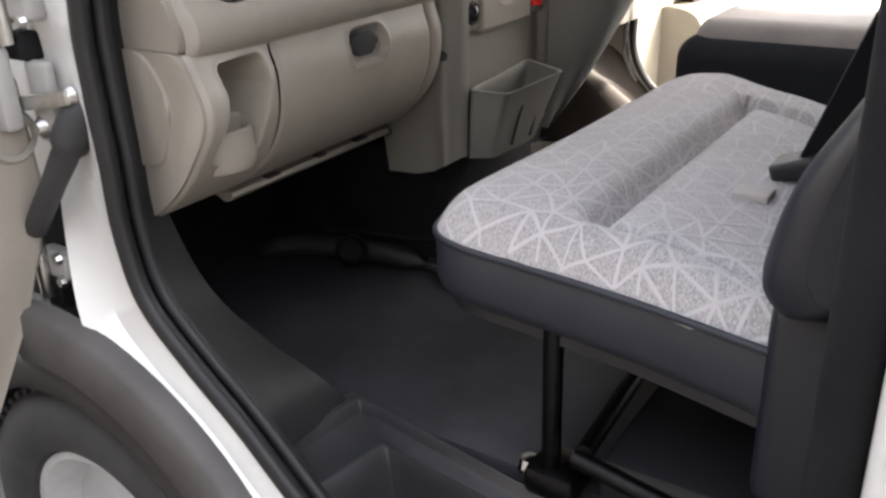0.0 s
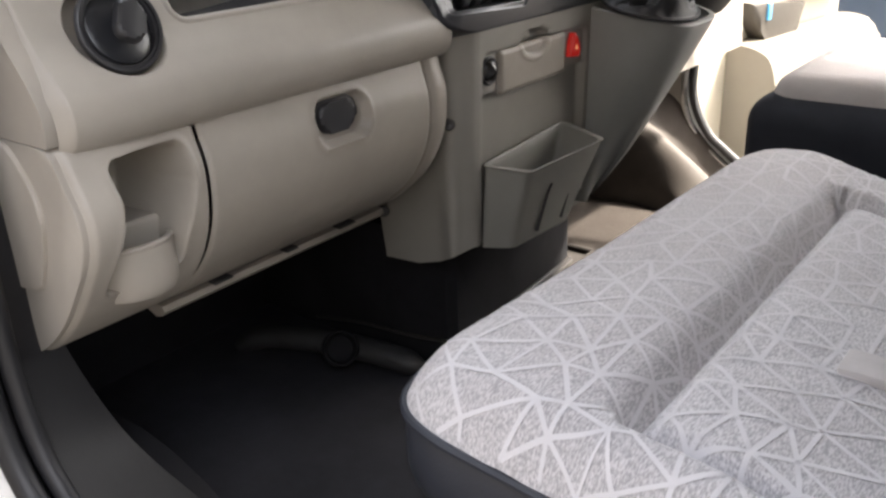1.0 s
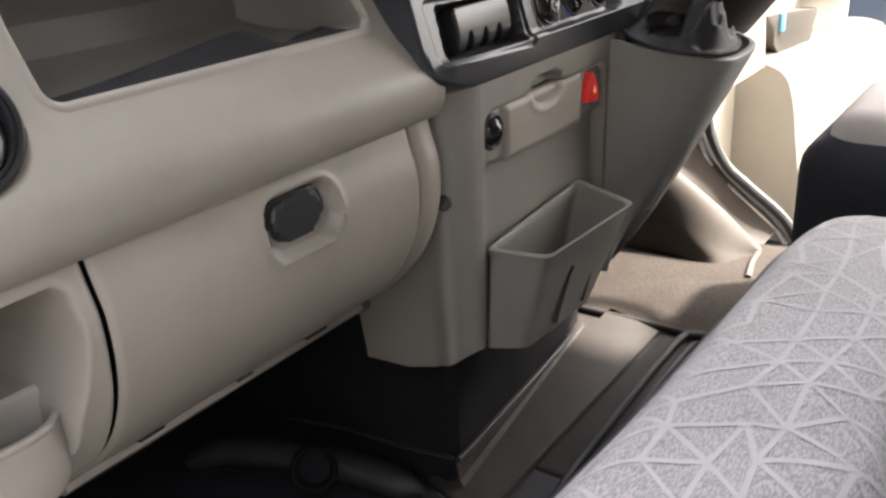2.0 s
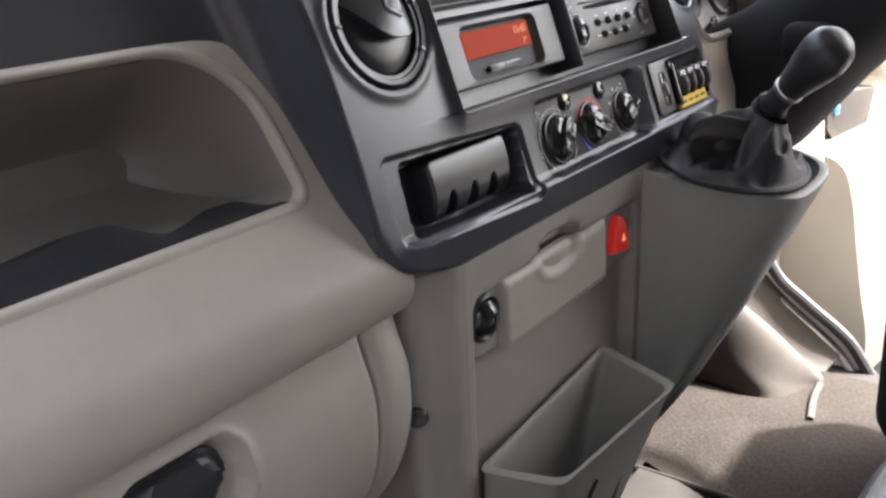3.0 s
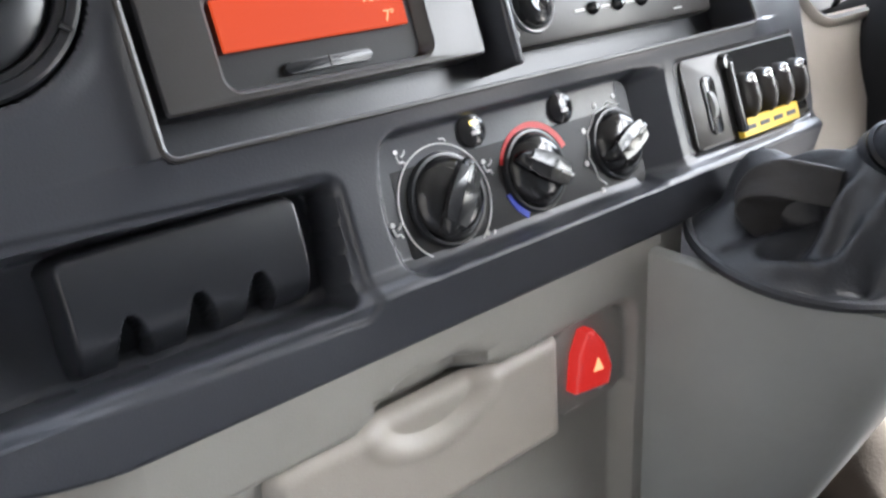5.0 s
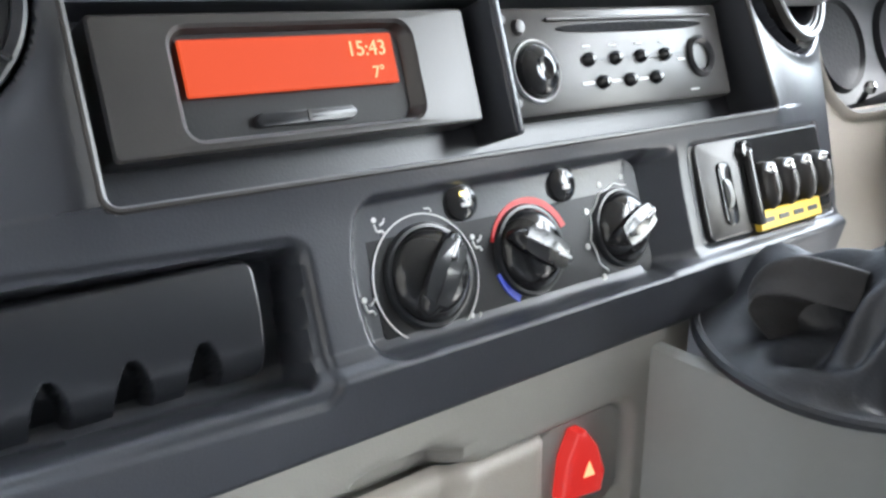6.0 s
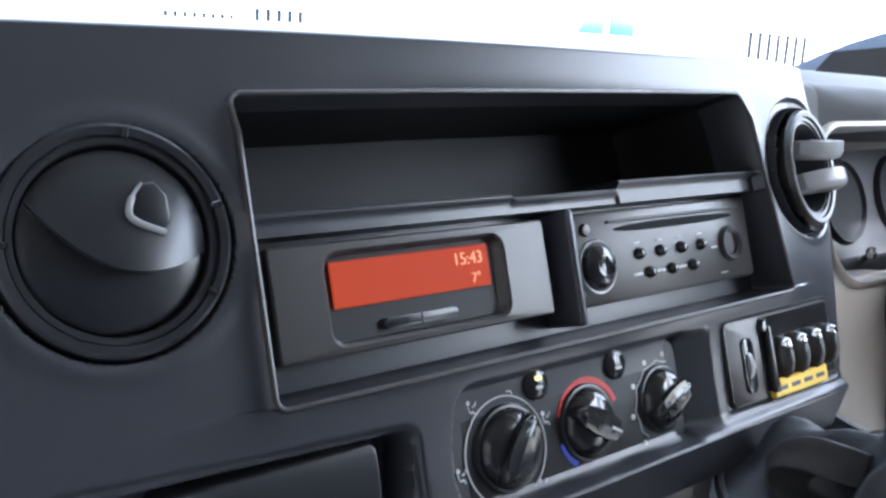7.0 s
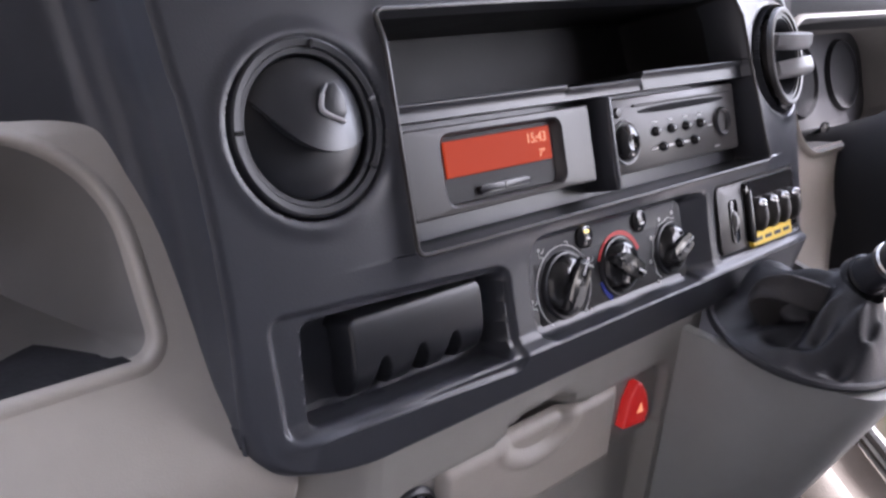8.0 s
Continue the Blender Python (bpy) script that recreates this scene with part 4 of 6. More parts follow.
def passenger_fascia():
    """Beige roll and open pocket above the glove box."""
    u = np.linspace(0.704, 1.345, 640)
    v = np.linspace(-0.043, 0.206, 300)
    U, V = np.meshgrid(u, v, indexing="ij")
    roll = smooth_path([(-0.043, -0.050), (-0.0415, -0.030), (-0.034, -0.016), (-0.020, -0.007), (0.0, -0.005), (0.022, -0.014), (0.045, -0.026), (0.065, -0.034), (0.10, -0.043), (0.13, -0.050), (0.165, -0.060), (0.176, -0.0655), (0.186, -0.076), (0.21, -0.10)], 12)
    w = np.interp(V, roll[:, 0], roll[:, 1])
    rad = 0.012 + 0.050 * np.clip((V - 0.085) / 0.035, 0, 1)
    d = sd_rect(U, V, 0.866, 1.2015, 0.0575, 0.1765, rad)
    w -= 0.05 * np.clip((U - 1.240) / 0.006, 0, 1) * np.clip((V + 0.004) / 0.006, 0, 1)
    w -= 0.050 * inside(1.258 - U, 0.024) * (V < 0.01)
    k = np.maximum(0, 0.716 - U)
    w -= 1.5 * k * k / (k + 0.004)
    for cu, cv in ((0.797, 0.058),):
        rr = np.hypot(U - cu, V - cv)
        w -= 0.03 * inside(rr - 0.045, 0.004)
    sheet("passenger_fascia", field(U, V, w), BEIGE, dash, "beige grained plastic fascia with an open pocket", sharp=60, keep=d[:-1, :-1] > -0.0005)

    def pocket_line(inset, depth):
        """Outline of the pocket, small corners below and wide ones above."""
        pts = []
        for cu, cv, su, sv, r, a0 in ((1.2015, 0.1765, 1, 1, 0.062, 0), (0.866, 0.1765, -1, 1, 0.062, 90), (0.866, 0.0575, -1, -1, 0.014, 180), (1.2015, 0.0575, 1, -1, 0.014, 270)):
            rr = max(0.0004, r - inset)
            for k in range(13):
                a = radians(a0 + 90 * k / 12)
                pts.append((cu - su * (inset + rr) + rr * math.cos(a), cv - sv * (inset + rr) + rr * math.sin(a)))
        p = np.array(pts)
        return field(p[:, 0], p[:, 1], np.interp(p[:, 1], roll[:, 0], roll[:, 1]) - depth)

    sheet("pocket_rim", np.array([pocket_line(i, z) for i, z in ((-0.0060, 0.0002), (-0.0035, -0.0012), (-0.0015, -0.0018), (0.0005, -0.0012), (0.002, 0.001), (0.0035, 0.010))]), BEIGE, dash, "rounded beige pocket rim", closed_v=True, sharp=70)
    rings = [pocket_line(i, z) for i, z in ((0.0030, 0.006), (0.0045, 0.015), (0.008, 0.030), (0.014, 0.050), (0.022, 0.072), (0.032, 0.092), (0.044, 0.106), (0.0546, 0.112))]
    # Inner walls use the darkened beige to deepen the pocket's shade.
    sheet("pocket_inside", np.array(rings), POCKET_SHADE, dash, "pocket inside in beige darkened for shade", closed_v=True, sharp=70)
    part("pocket_back", box((0.90, 0.098, -0.185), (1.17, 0.136, -0.154), 0, 1, PANEL), POCKET_SHADE, dash)
    # black liner in the bottom of the pocket
    a = np.linspace(0.875, 1.186, 60)
    top = 0.066 + 0.020 * inside(a - 1.085, 0.05) * inside(0.99 - a, 0.25) + 0.006 * inside(1.14 - a, 0.06)
    top = np.where(a > 1.16, np.maximum(0.0625, top - (a - 1.16) * 0.45), top)
    co = np.stack([field(a, np.full(60, 0.0585), np.full(60, -0.032)), field(a, np.full(60, 0.0600), np.full(60, -0.034)), field(a, 0.5 * (top + 0.0600), np.full(60, -0.043)), field(a, top, np.full(60, -0.055)), field(a, top, np.full(60, -0.10))], 1)
    sheet("pocket_liner", co, LINING, dash, "black rubber pocket liner")


passenger_fascia()

# curve of the lower dash, seen from the side
CURVE = smooth_path([(-0.895, 1.246), (-0.868, 1.2455), (-0.858, 1.238), (-0.8525, 1.220), (-0.8435, 1.185), (-0.850, 1.130), (-0.880, 1.075), (-0.934, 1.027), (-0.988, 1.002), (-1.02, 0.996)], 8)


def curve_at(s, out=0.0):
    """Point and outward direction on that curve, s from 0 to 1."""
    i = s * (len(CURVE) - 1)
    a = int(min(i, len(CURVE) - 2))
    p = CURVE[a] + (CURVE[a + 1] - CURVE[a]) * (i - a)
    d = CURVE[a + 1] - CURVE[a]
    n = np.array((-d[1], d[0]))
    n = n / np.linalg.norm(n)
    if n[0] < 0 and s < 0.9:
        n = -n
    return p + n * out


def glove_box():
    ys = np.linspace(0.851, 1.2065, 120)
    ss = np.linspace(0.0, 1.0, 90)
    C = np.array([curve_at(s) for s in ss])
    D = np.gradient(C, axis=0)
    N = np.stack([-D[:, 1], D[:, 0]], 1)
    N /= np.linalg.norm(N, axis=1)[:, None]
    N = np.where((N[:, :1] < 0) & (np.arange(90)[:, None] < 80), -N, N)
    co = np.zeros((120, 90, 3))
    for i, y in enumerate(ys):
        # oval latch hollow
        dd = sd_rect(np.full(90, y), C[:, 1], 1.004, 1.090, 1.170, 1.222, 0.020)
        off = -0.012 * inside(dd, 0.006) + 0.0025 * np.exp(-((dd - 0.003) / 0.004) ** 2)
        edge = min(y - 0.851, 1.2065 - y)
        off = off - 0.004 * max(0, 1 - edge / 0.005) ** 2
        co[i, :, 0] = C[:, 0] + N[:, 0] * off
        co[i, :, 1] = y
        co[i, :, 2] = C[:, 1] + N[:, 1] * off
    lid = sheet("glove_box_lid", co, BEIGE, dash, "beige glove box lid with a dark latch", sharp=60)
    m = Matrix(((0, 0, 1, -0.863), (1, 0, 0, 0), (0, 1, 0, 0), (0, 0, 0, 1)))
    part("latch_cup", prism(rounded(1.045, 1.197, 0.036, 0.0225, 0.018), 0.0, 0.006, m, 0.002), BLACK, lid, "black latch hollow")
    part("latch_handle", prism(rounded(1.044, 1.199, 0.030, 0.0185, 0.015), 0.004, 0.013, m, 0.006, 4), BLACK, lid, "black latch handle")
    # rounded end bezel beside the lid
    bez = np.array([[(c[0] + n[0] * o, y, c[1] + n[1] * o) for y, o in ((1.2085, -0.012), (1.2087, -0.003), (1.2110, 0.0005), (1.228, 0.001), (1.240, -0.0015), (1.249, -0.007), (1.2555, -0.016), (1.258, -0.030), (1.258, -0.05))] for c, n in zip(C, N)])
    sheet("end_bezel", bez, BEIGE, dash, "rounded beige bezel beside the lid", sharp=60)
    # lip along the lower edge, with dark slots over it
    lip = [(-0.992, 0.980), (-0.981, 0.983), (-0.974, 0.990), (-0.976, 0.997), (-0.990, 0.999), (-1.02, 0.992)]
    part("lower_lip", prism(lip, 0.853, 1.245, Matrix(((1, 0, 0, 0), (0, 0, 1, 0), (0, 1, 0, 0), (0, 0, 0, 1)))), BEIGE, dash)
    for y, w in ((0.925, 0.030), (1.045, 0.022), (1.145, 0.034)):
        part("lip_slot", box((-0.984, y, 0.9970), (-0.968, y + w, 1.0012), 0.002, 1), RUBBER, dash)


glove_box()


def cup_module():
    """Beige end of the dash, swelling towards the door, with a deep recess and a cup."""
    nu, nv = 110, 130
    ys = np.linspace(0.700, 0.8485, nu)
    C = np.array([curve_at(k) for k in np.linspace(0.0, 1.0, nv)])
    D = np.gradient(C, axis=0)
    N = np.stack([-D[:, 1], D[:, 0]], 1)
    N /= np.linalg.norm(N, axis=1)[:, None]
    N = np.where((N[:, :1] < 0) & (np.arange(nv)[:, None] < 116), -N, N)

    def swell(y):
        return (0.024 * np.exp(-((C[:, 1] - 1.172) / 0.058) ** 2) + 0.006 * inside(1.215 - C[:, 1], 0.05)) * inside(y - 0.752, 0.10)

    co = np.zeros((nu, nv, 3))
    for i, y in enumerate(ys):
        left = 0.7375 + 0.004 * np.sin((1.222 - C[:, 1]) / 0.137 * math.pi) - 0.016 * np.clip((1.185 - C[:, 1]) / 0.06, 0, 1)
        dd = sd_rect(np.full(nv, y) - (left - 0.7375), C[:, 1], 0.7375, 0.829, 1.092, 1.226, 0.013)
        soft = 0.006 + 0.018 * np.clip((y - 0.80) / 0.03, 0, 1)
        off = -0.115 * inside(dd + soft * 0.45, soft) + 0.0015 * np.exp(-((dd - 0.002) / 0.004) ** 2)
        edge = min(y - 0.700, 0.8485 - y)
        off = off - 0.007 * max(0, 1 - edge / 0.008) ** 2
        co[i, :, 0] = C[:, 0] + swell(y) + N[:, 0] * off
        co[i, :, 1] = y
        co[i, :, 2] = C[:, 1] + N[:, 1] * off * 0.3
    mod = sheet("cup_module", co, BEIGE, dash, "beige dash end with a cup recess", sharp=60)
    # half-round cup with a thick rolled rim, standing out of the recess
    m = Matrix.Translation((-0.888, 0.777, 1.060)) @ Matrix.Rotation(radians(-8), 4, "Y") @ Matrix.Rotation(radians(-112), 4, "Z")
    part("cup_ring", lathe([(0.0, 0.022), (0.026, 0.022), (0.034, 0.027), (0.0390, 0.050), (0.0405, 0.0635), (0.0430, 0.0655), (0.0452, 0.0635), (0.0450, 0.058), (0.0438, 0.034), (0.0415, 0.020), (0.036, 0.012), (0.022, 0.008), (0.0, 0.008)], m, 36, None, 224), BEIGE, mod, "beige half-round cup with a rolled rim")
    part("cup_peg", lathe([(0.0, 0.034), (0.007, 0.033), (0.0095, 0.028), (0.010, 0.0)], m @ Matrix.Translation((0.004, 0.012, 0.021)), 18), BEIGE, mod)
    lip = [tuple(m @ Vector((0.0428 * math.cos(radians(a)), 0.0428 * math.sin(radians(a)), 0.0645))) for a in range(0, 225, 8)]
    part("cup_lip", tube(lip, 0.0036, 12), BEIGE, mod, "rolled cup rim")
    part("recess_shelf", prism([(-0.975, 0.742), (-0.905, 0.742), (-0.898, 0.775), (-0.890, 0.822), (-0.975, 0.830)], 1.066, 1.143, None, 0.006, 3), BEIGE, mod)
    # end face towards the door, with an access cover
    end = [(p[0] + w - 0.007, p[1]) for p, w in zip(C[::4], swell(0.70)[::4])]
    top = [(P0.x + UPV.x * v + NV.x * w, P0.z + UPV.z * v + NV.z * w) for v, w in ((-0.030, -0.030), (-0.018, -0.022), (0.0, -0.019), (0.025, -0.024), (0.065, -0.038), (0.10, -0.042), (0.20, -0.044))] + [(-1.15, 1.49), (-1.15, 1.02)]
    m2 = Matrix(((1, 0, 0, 0), (0, 0, -1, 0), (0, 1, 0, 0), (0, 0, 0, 1)))
    part("end_face", prism(end + [(-1.15, 1.02), (-1.15, 1.2455)], -0.712, -0.694, m2, 0.002), BEIGE, mod)
    part("end_face_top", prism([(-1.15, 1.246)] + top[:-2] + [(-1.15, 1.47)], -0.7115, -0.6945, m2), BEIGE, mod)
    cover = smooth_path([(-0.985, 1.246), (-0.930, 1.244), (-0.905, 1.225), (-0.885, 1.188), (-0.888, 1.158), (-0.907, 1.112), (-0.925, 1.098), (-0.985, 1.092)], 4)
    part("access_cover", prism([tuple(p) for p in cover], -0.6945, -0.6895, m2, 0.0025, 3), BEIGE, mod, "beige access cover")
    part("screw", lathe([(0, 0.003), (0.006, 0.002), (0.007, 0.0)], Matrix.Translation((-0.962, 0.692, 1.052)) @ Matrix.Rotation(radians(90), 4, "X"), 12), BLACK, mod)


cup_module()
part("underside", box((-1.36, 0.71, 1.00), (-1.0, 2.30, 1.06), 0.01), BLACK, dash)


def air_vent(u, v, w, turn, tilt, mat_ring, r=0.047, frame_m=None, bowl=False):
    """Round ball vent: ring, ball, louvre flap."""
    base = frame_m if frame_m is not None else on_panel(u, v, w)
    ring = part("vent_ring", lathe([(r * 0.795, -0.012), (r * 0.80, -0.001), (r * 0.81, -0.0004), (r * 0.862, -0.0002), (r * 0.866, -0.0010), (r * 0.876, -0.0010), (r * 0.881, 0.0014), (r * 0.95, 0.0018), (r * 0.98, 0.0010), (r * 1.0, -0.003)], base, 64), mat_ring, dash, "black round air vent")
    b = base @ Matrix.Rotation(radians(turn), 4, "Z") @ Matrix.Rotation(radians(tilt), 4, "Y")
    shape = [(0.0, -0.024), (r * 0.45, -0.022), (r * 0.66, -0.012), (r * 0.77, -0.002), (r * 0.80, -0.002)] if bowl else [(0.0, 0.001), (r * 0.3, 0.0006), (r * 0.55, -0.0008), (r * 0.70, -0.002), (r * 0.775, -0.004), (r * 0.78, -0.02)]
    part("vent_ball", lathe(shape, b, 56), SATIN, ring)
    return ring, b


ring, ball = air_vent(1.287, 0.157, 0.001, 0, 0, SATIN)
lens = on_panel(1.287, 0.157, 0.001) @ Matrix.Rotation(radians(-20), 4, "Z")
RF = 0.0355
rows = []
for x in np.sin(np.linspace(-1.52, 1.52, 61)) * RF:
    lo, hi = -0.0125 + 0.0175 * (x / RF) ** 2, max(0.006, math.sqrt(RF ** 2 - x * x))
    ts = np.linspace(0, 1, 31)
    ys = lo + (hi - lo) * ts
    edge = 1 - (x / RF) ** 4
    zs = 0.0085 * np.maximum(0, 1 - (x * x + ys * ys) / RF ** 2) + 0.0060 * edge * (1 - ts) ** 1.6 - 0.002
    rows.append([lens @ Vector((x, lo + 0.004, -0.006))] + [lens @ Vector((x, lo - 0.0004, zs[0] - 0.0022))] + [lens @ Vector((x, yy, zz)) for yy, zz in zip(ys, zs)])
sheet("vent_flap", np.array(rows), SATIN, ring, "domed black vent flap", sharp=60)
hook = on_panel(1.287, 0.157, 0.001)
grip = part("flap_grip", prism([(0.0020, 0.0090), (0.0035, 0.0060), (0.0150, 0.0010), (0.0190, 0.0050), (0.0185, 0.0150), (0.0140, 0.0210), (0.0085, 0.0205), (0.0045, 0.0160)], 0.002, 0.0088, hook, 0.0015, 3), SATIN, ring, "black finger grip with a bright edge")
# Silver tube paints the light caught by the grip's black edge.
part("grip_highlight", tube(smooth_path([hook @ Vector(p) for p in ((0.0088, 0.0205, 0.0080), (0.0042, 0.0150, 0.0090), (0.0022, 0.0088, 0.0094), (0.0050, 0.0052, 0.0096), (0.0155, 0.0005, 0.0088))], 6), [0.0007] * 6 + [0.0014] * 19, 8), BLADE, grip, "silver line standing for the highlight on the grip edge")
for a in (15, 80, 178, 325):
    part("ring_notch", box((0.0400, -0.0012, 0.001), (0.0450, 0.0012, 0.0030), 0.0005, 1, on_panel(1.287, 0.157, 0.001, a)), GLOSS, ring)
ring, ball = air_vent(1.812, 0.165, 0.004, -20, 0, UNIT, 0.0445, on_panel(1.812, 0.165, 0.0015) @ Matrix.Rotation(radians(9), 4, "Y"), True)
for dv, tl, out in ((0.013, 14, 0.017), (-0.012, -8, 0.016)):
    blade = on_panel(1.816, 0.165 + dv, 0.003) @ Matrix.Rotation(radians(90 + tl), 4, "X")
    part("vent_flap", prism([(-0.031, -0.012), (0.031, -0.012), (0.029, 0.004), (0.021, out * 0.72), (0.008, out), (-0.004, out), (-0.018, out * 0.72), (-0.028, 0.004)], -0.007, 0.007, blade, 0.006, 4), BLADE, ring, "grey glossy vent blade")
ring, ball = air_vent(0.797, 0.058, -0.020, 60, 10, BLACK, 0.043)
part("vent_flap", prism(rounded(0.0, 0.0, 0.020, 0.014, 0.010), 0.010, 0.020, ball, 0.005, 3), BLACK, ring)


part("divider", box((1.5345, 0.085, -0.03), (1.5405, 0.152, 0.004), 0.0025, 3, PANEL), CHARCOAL, dash)


# flap tray
def flap_tray():
    a = np.linspace(1.2905, 1.3965, 130)
    v = np.linspace(0.009, 0.0560, 70)
    A, V = np.meshgrid(a, v, indexing="ij")
    drum = smooth_path([(0.009, -0.014), (0.012, -0.010), (0.017, -0.006), (0.022, -0.0035), (0.029, -0.0018), (0.037, -0.0008), (0.045, -0.0006), (0.051, -0.0012), (0.0545, -0.003), (0.056, -0.009)], 8)
    w = np.interp(V, drum[:, 0], drum[:, 1])
    e = -sd_rect(A, V, 1.2905, 1.3965, 0.004, 0.0565, 0.008)
    w -= 0.018 * np.maximum(0, 1 - e / 0.004) ** 2
    for c in (1.3145, 1.3425, 1.3690):
        tip = np.abs(A - c) - 0.0060 * np.sqrt(np.clip((0.027 - V) / 0.013, 0, 1))
        w -= 0.012 * inside(tip, 0.0015) * (V < 0.027)
    w -= 0.003
    flap = sheet("tray_flap", field(A, V, w), SATIN, dash, "black flap with three finger notches", sharp=70)


flap_tray()


# heater controls
part("heater_plate", prism(rounded(1.5335, 0.0345, 0.088, 0.0305, 0.007), -0.012, -0.0055, PANEL, 0.0006), PLATE, dash, "black heater control plate")


def heater_knob(u, v, r, pointer, ring=None):
    k = part("heater_knob", lathe([(0.0, 0.008), (r * 0.60, 0.008), (r * 0.80, 0.006), (r * 0.92, 0.0035), (r, 0.0), (r, -0.006)], on_panel(u, v, -0.004), 40), GLOSS, dash, "gloss black rotary heater knob")
    lens = [(r * 0.96 * math.copysign(abs(math.cos(a)) ** 0.8, math.cos(a)), r * 0.36 * math.sin(a)) for a in np.linspace(0, 2 * math.pi, 28, endpoint=False)]
    part("knob_base", lathe([(r * 1.0, 0.0012), (r * 1.07, 0.0010), (r * 1.11, -0.0006), (r * 1.11, -0.002)], on_panel(u, v, -0.0040), 40), SATIN, k)
    part("knob_bar", prism(lens, 0.003, 0.0120, on_panel(u, v, -0.004, pointer), 0.0045, 4), GLOSS, k)
    part("pointer", box((r * 0.35, -0.0009, 0.0117), (r * 0.78, 0.0008, 0.0124), 0.0003, 1, on_panel(u, v, -0.004, pointer)), MARK, k)
    return k


heater_knob(1.474, 0.031, 0.0210, 52)
heater_knob(1.535, 0.031, 0.0200, -30)
heater_knob(1.602, 0.031, 0.0188, 22)


def arc_print(u, v, r, a0, a1, width, material, name):
    n = 40
    pts = [(u + r * math.cos(radians(a0 + (a1 - a0) * k / n)), v + r * math.sin(radians(a0 + (a1 - a0) * k / n))) for k in range(n + 1)]
    inner = [(u + (r - width) * math.cos(radians(a0 + (a1 - a0) * k / n)), v + (r - width) * math.sin(radians(a0 + (a1 - a0) * k / n))) for k in range(n, -1, -1)]
    part(name, prism(pts + inner, -0.0057, -0.0049, PANEL), material, dash)


arc_print(1.473, 0.030, 0.0285, -62, 242, 0.0007, MARK, "dial_line")
arc_print(1.537, 0.030, 0.0262, 20, 160, 0.0034, RED_MARK, "dial_line")
arc_print(1.537, 0.030, 0.0262, 195, 235, 0.0034, BLUE_MARK, "dial_line")
wave = [(1.604 + (0.0265 - 0.0016 * abs(math.cos(radians((a - 78) * 180 / 29)))) * math.cos(radians(a)), 0.028 + (0.0265 - 0.0016 * abs(math.cos(radians((a - 78) * 180 / 29)))) * math.sin(radians(a))) for a in range(72, 226, 4)]
part("dial_line", tube([tuple(PANEL @ Vector((x, y, -0.0052))) for x, y in wave], 0.0005, 6), MARK, dash)
# seated-figure prints: a head, a bent body and an arrow stroke
for a in (238, 190, 127, 78, 18, -48):
    uu, vv = 1.473 + 0.0325 * math.cos(radians(a)), 0.030 + 0.0325 * math.sin(radians(a))
    g = part("dial_mark", prism(circle(uu - 0.0020, vv + 0.0030, 0.0013, 10), -0.0057, -0.0048, PANEL), MARK, dash)
    for line in (((-0.0022, 0.0012), (-0.0012, -0.0020), (0.0012, -0.0022), (0.0022, -0.0040)), ((0.0004, 0.0004), (0.0022, 0.0012), (0.0034, 0.0030))):
        part("dial_mark_stroke", tube(smooth_path([tuple(PANEL @ Vector((uu + x, vv + y, -0.0053))) for x, y in line], 4), 0.0006, 6), MARK, g)
for a in (80, 115, 150, 185, 222):
    uu, vv = 1.604 + 0.0295 * math.cos(radians(a)), 0.028 + 0.0295 * math.sin(radians(a))
    part("dial_mark", prism(circle(uu, vv, 0.0017, 8), -0.0057, -0.0048, PANEL), MARK, dash)
for u, v, lit in ((1.499, 0.060, True), (1.564, 0.059, False)):
    b = part("push_button", lathe([(0, 0.0045), (0.0065, 0.0042), (0.0088, 0.0028), (0.0095, -0.002)], on_panel(u, v, -0.006), 24), GLOSS, dash, "small round black push button")
    if lit:
        part("button_light", prism(rounded(u, v + 0.003, 0.0022, 0.0011, 0.0008), -0.0022, -0.0008, PANEL), AMBER, b)
    part("button_mark", prism(rounded(u, v - 0.002, 0.0024, 0.0010, 0.0006), -0.0024, -0.0009, PANEL), MARK, b)


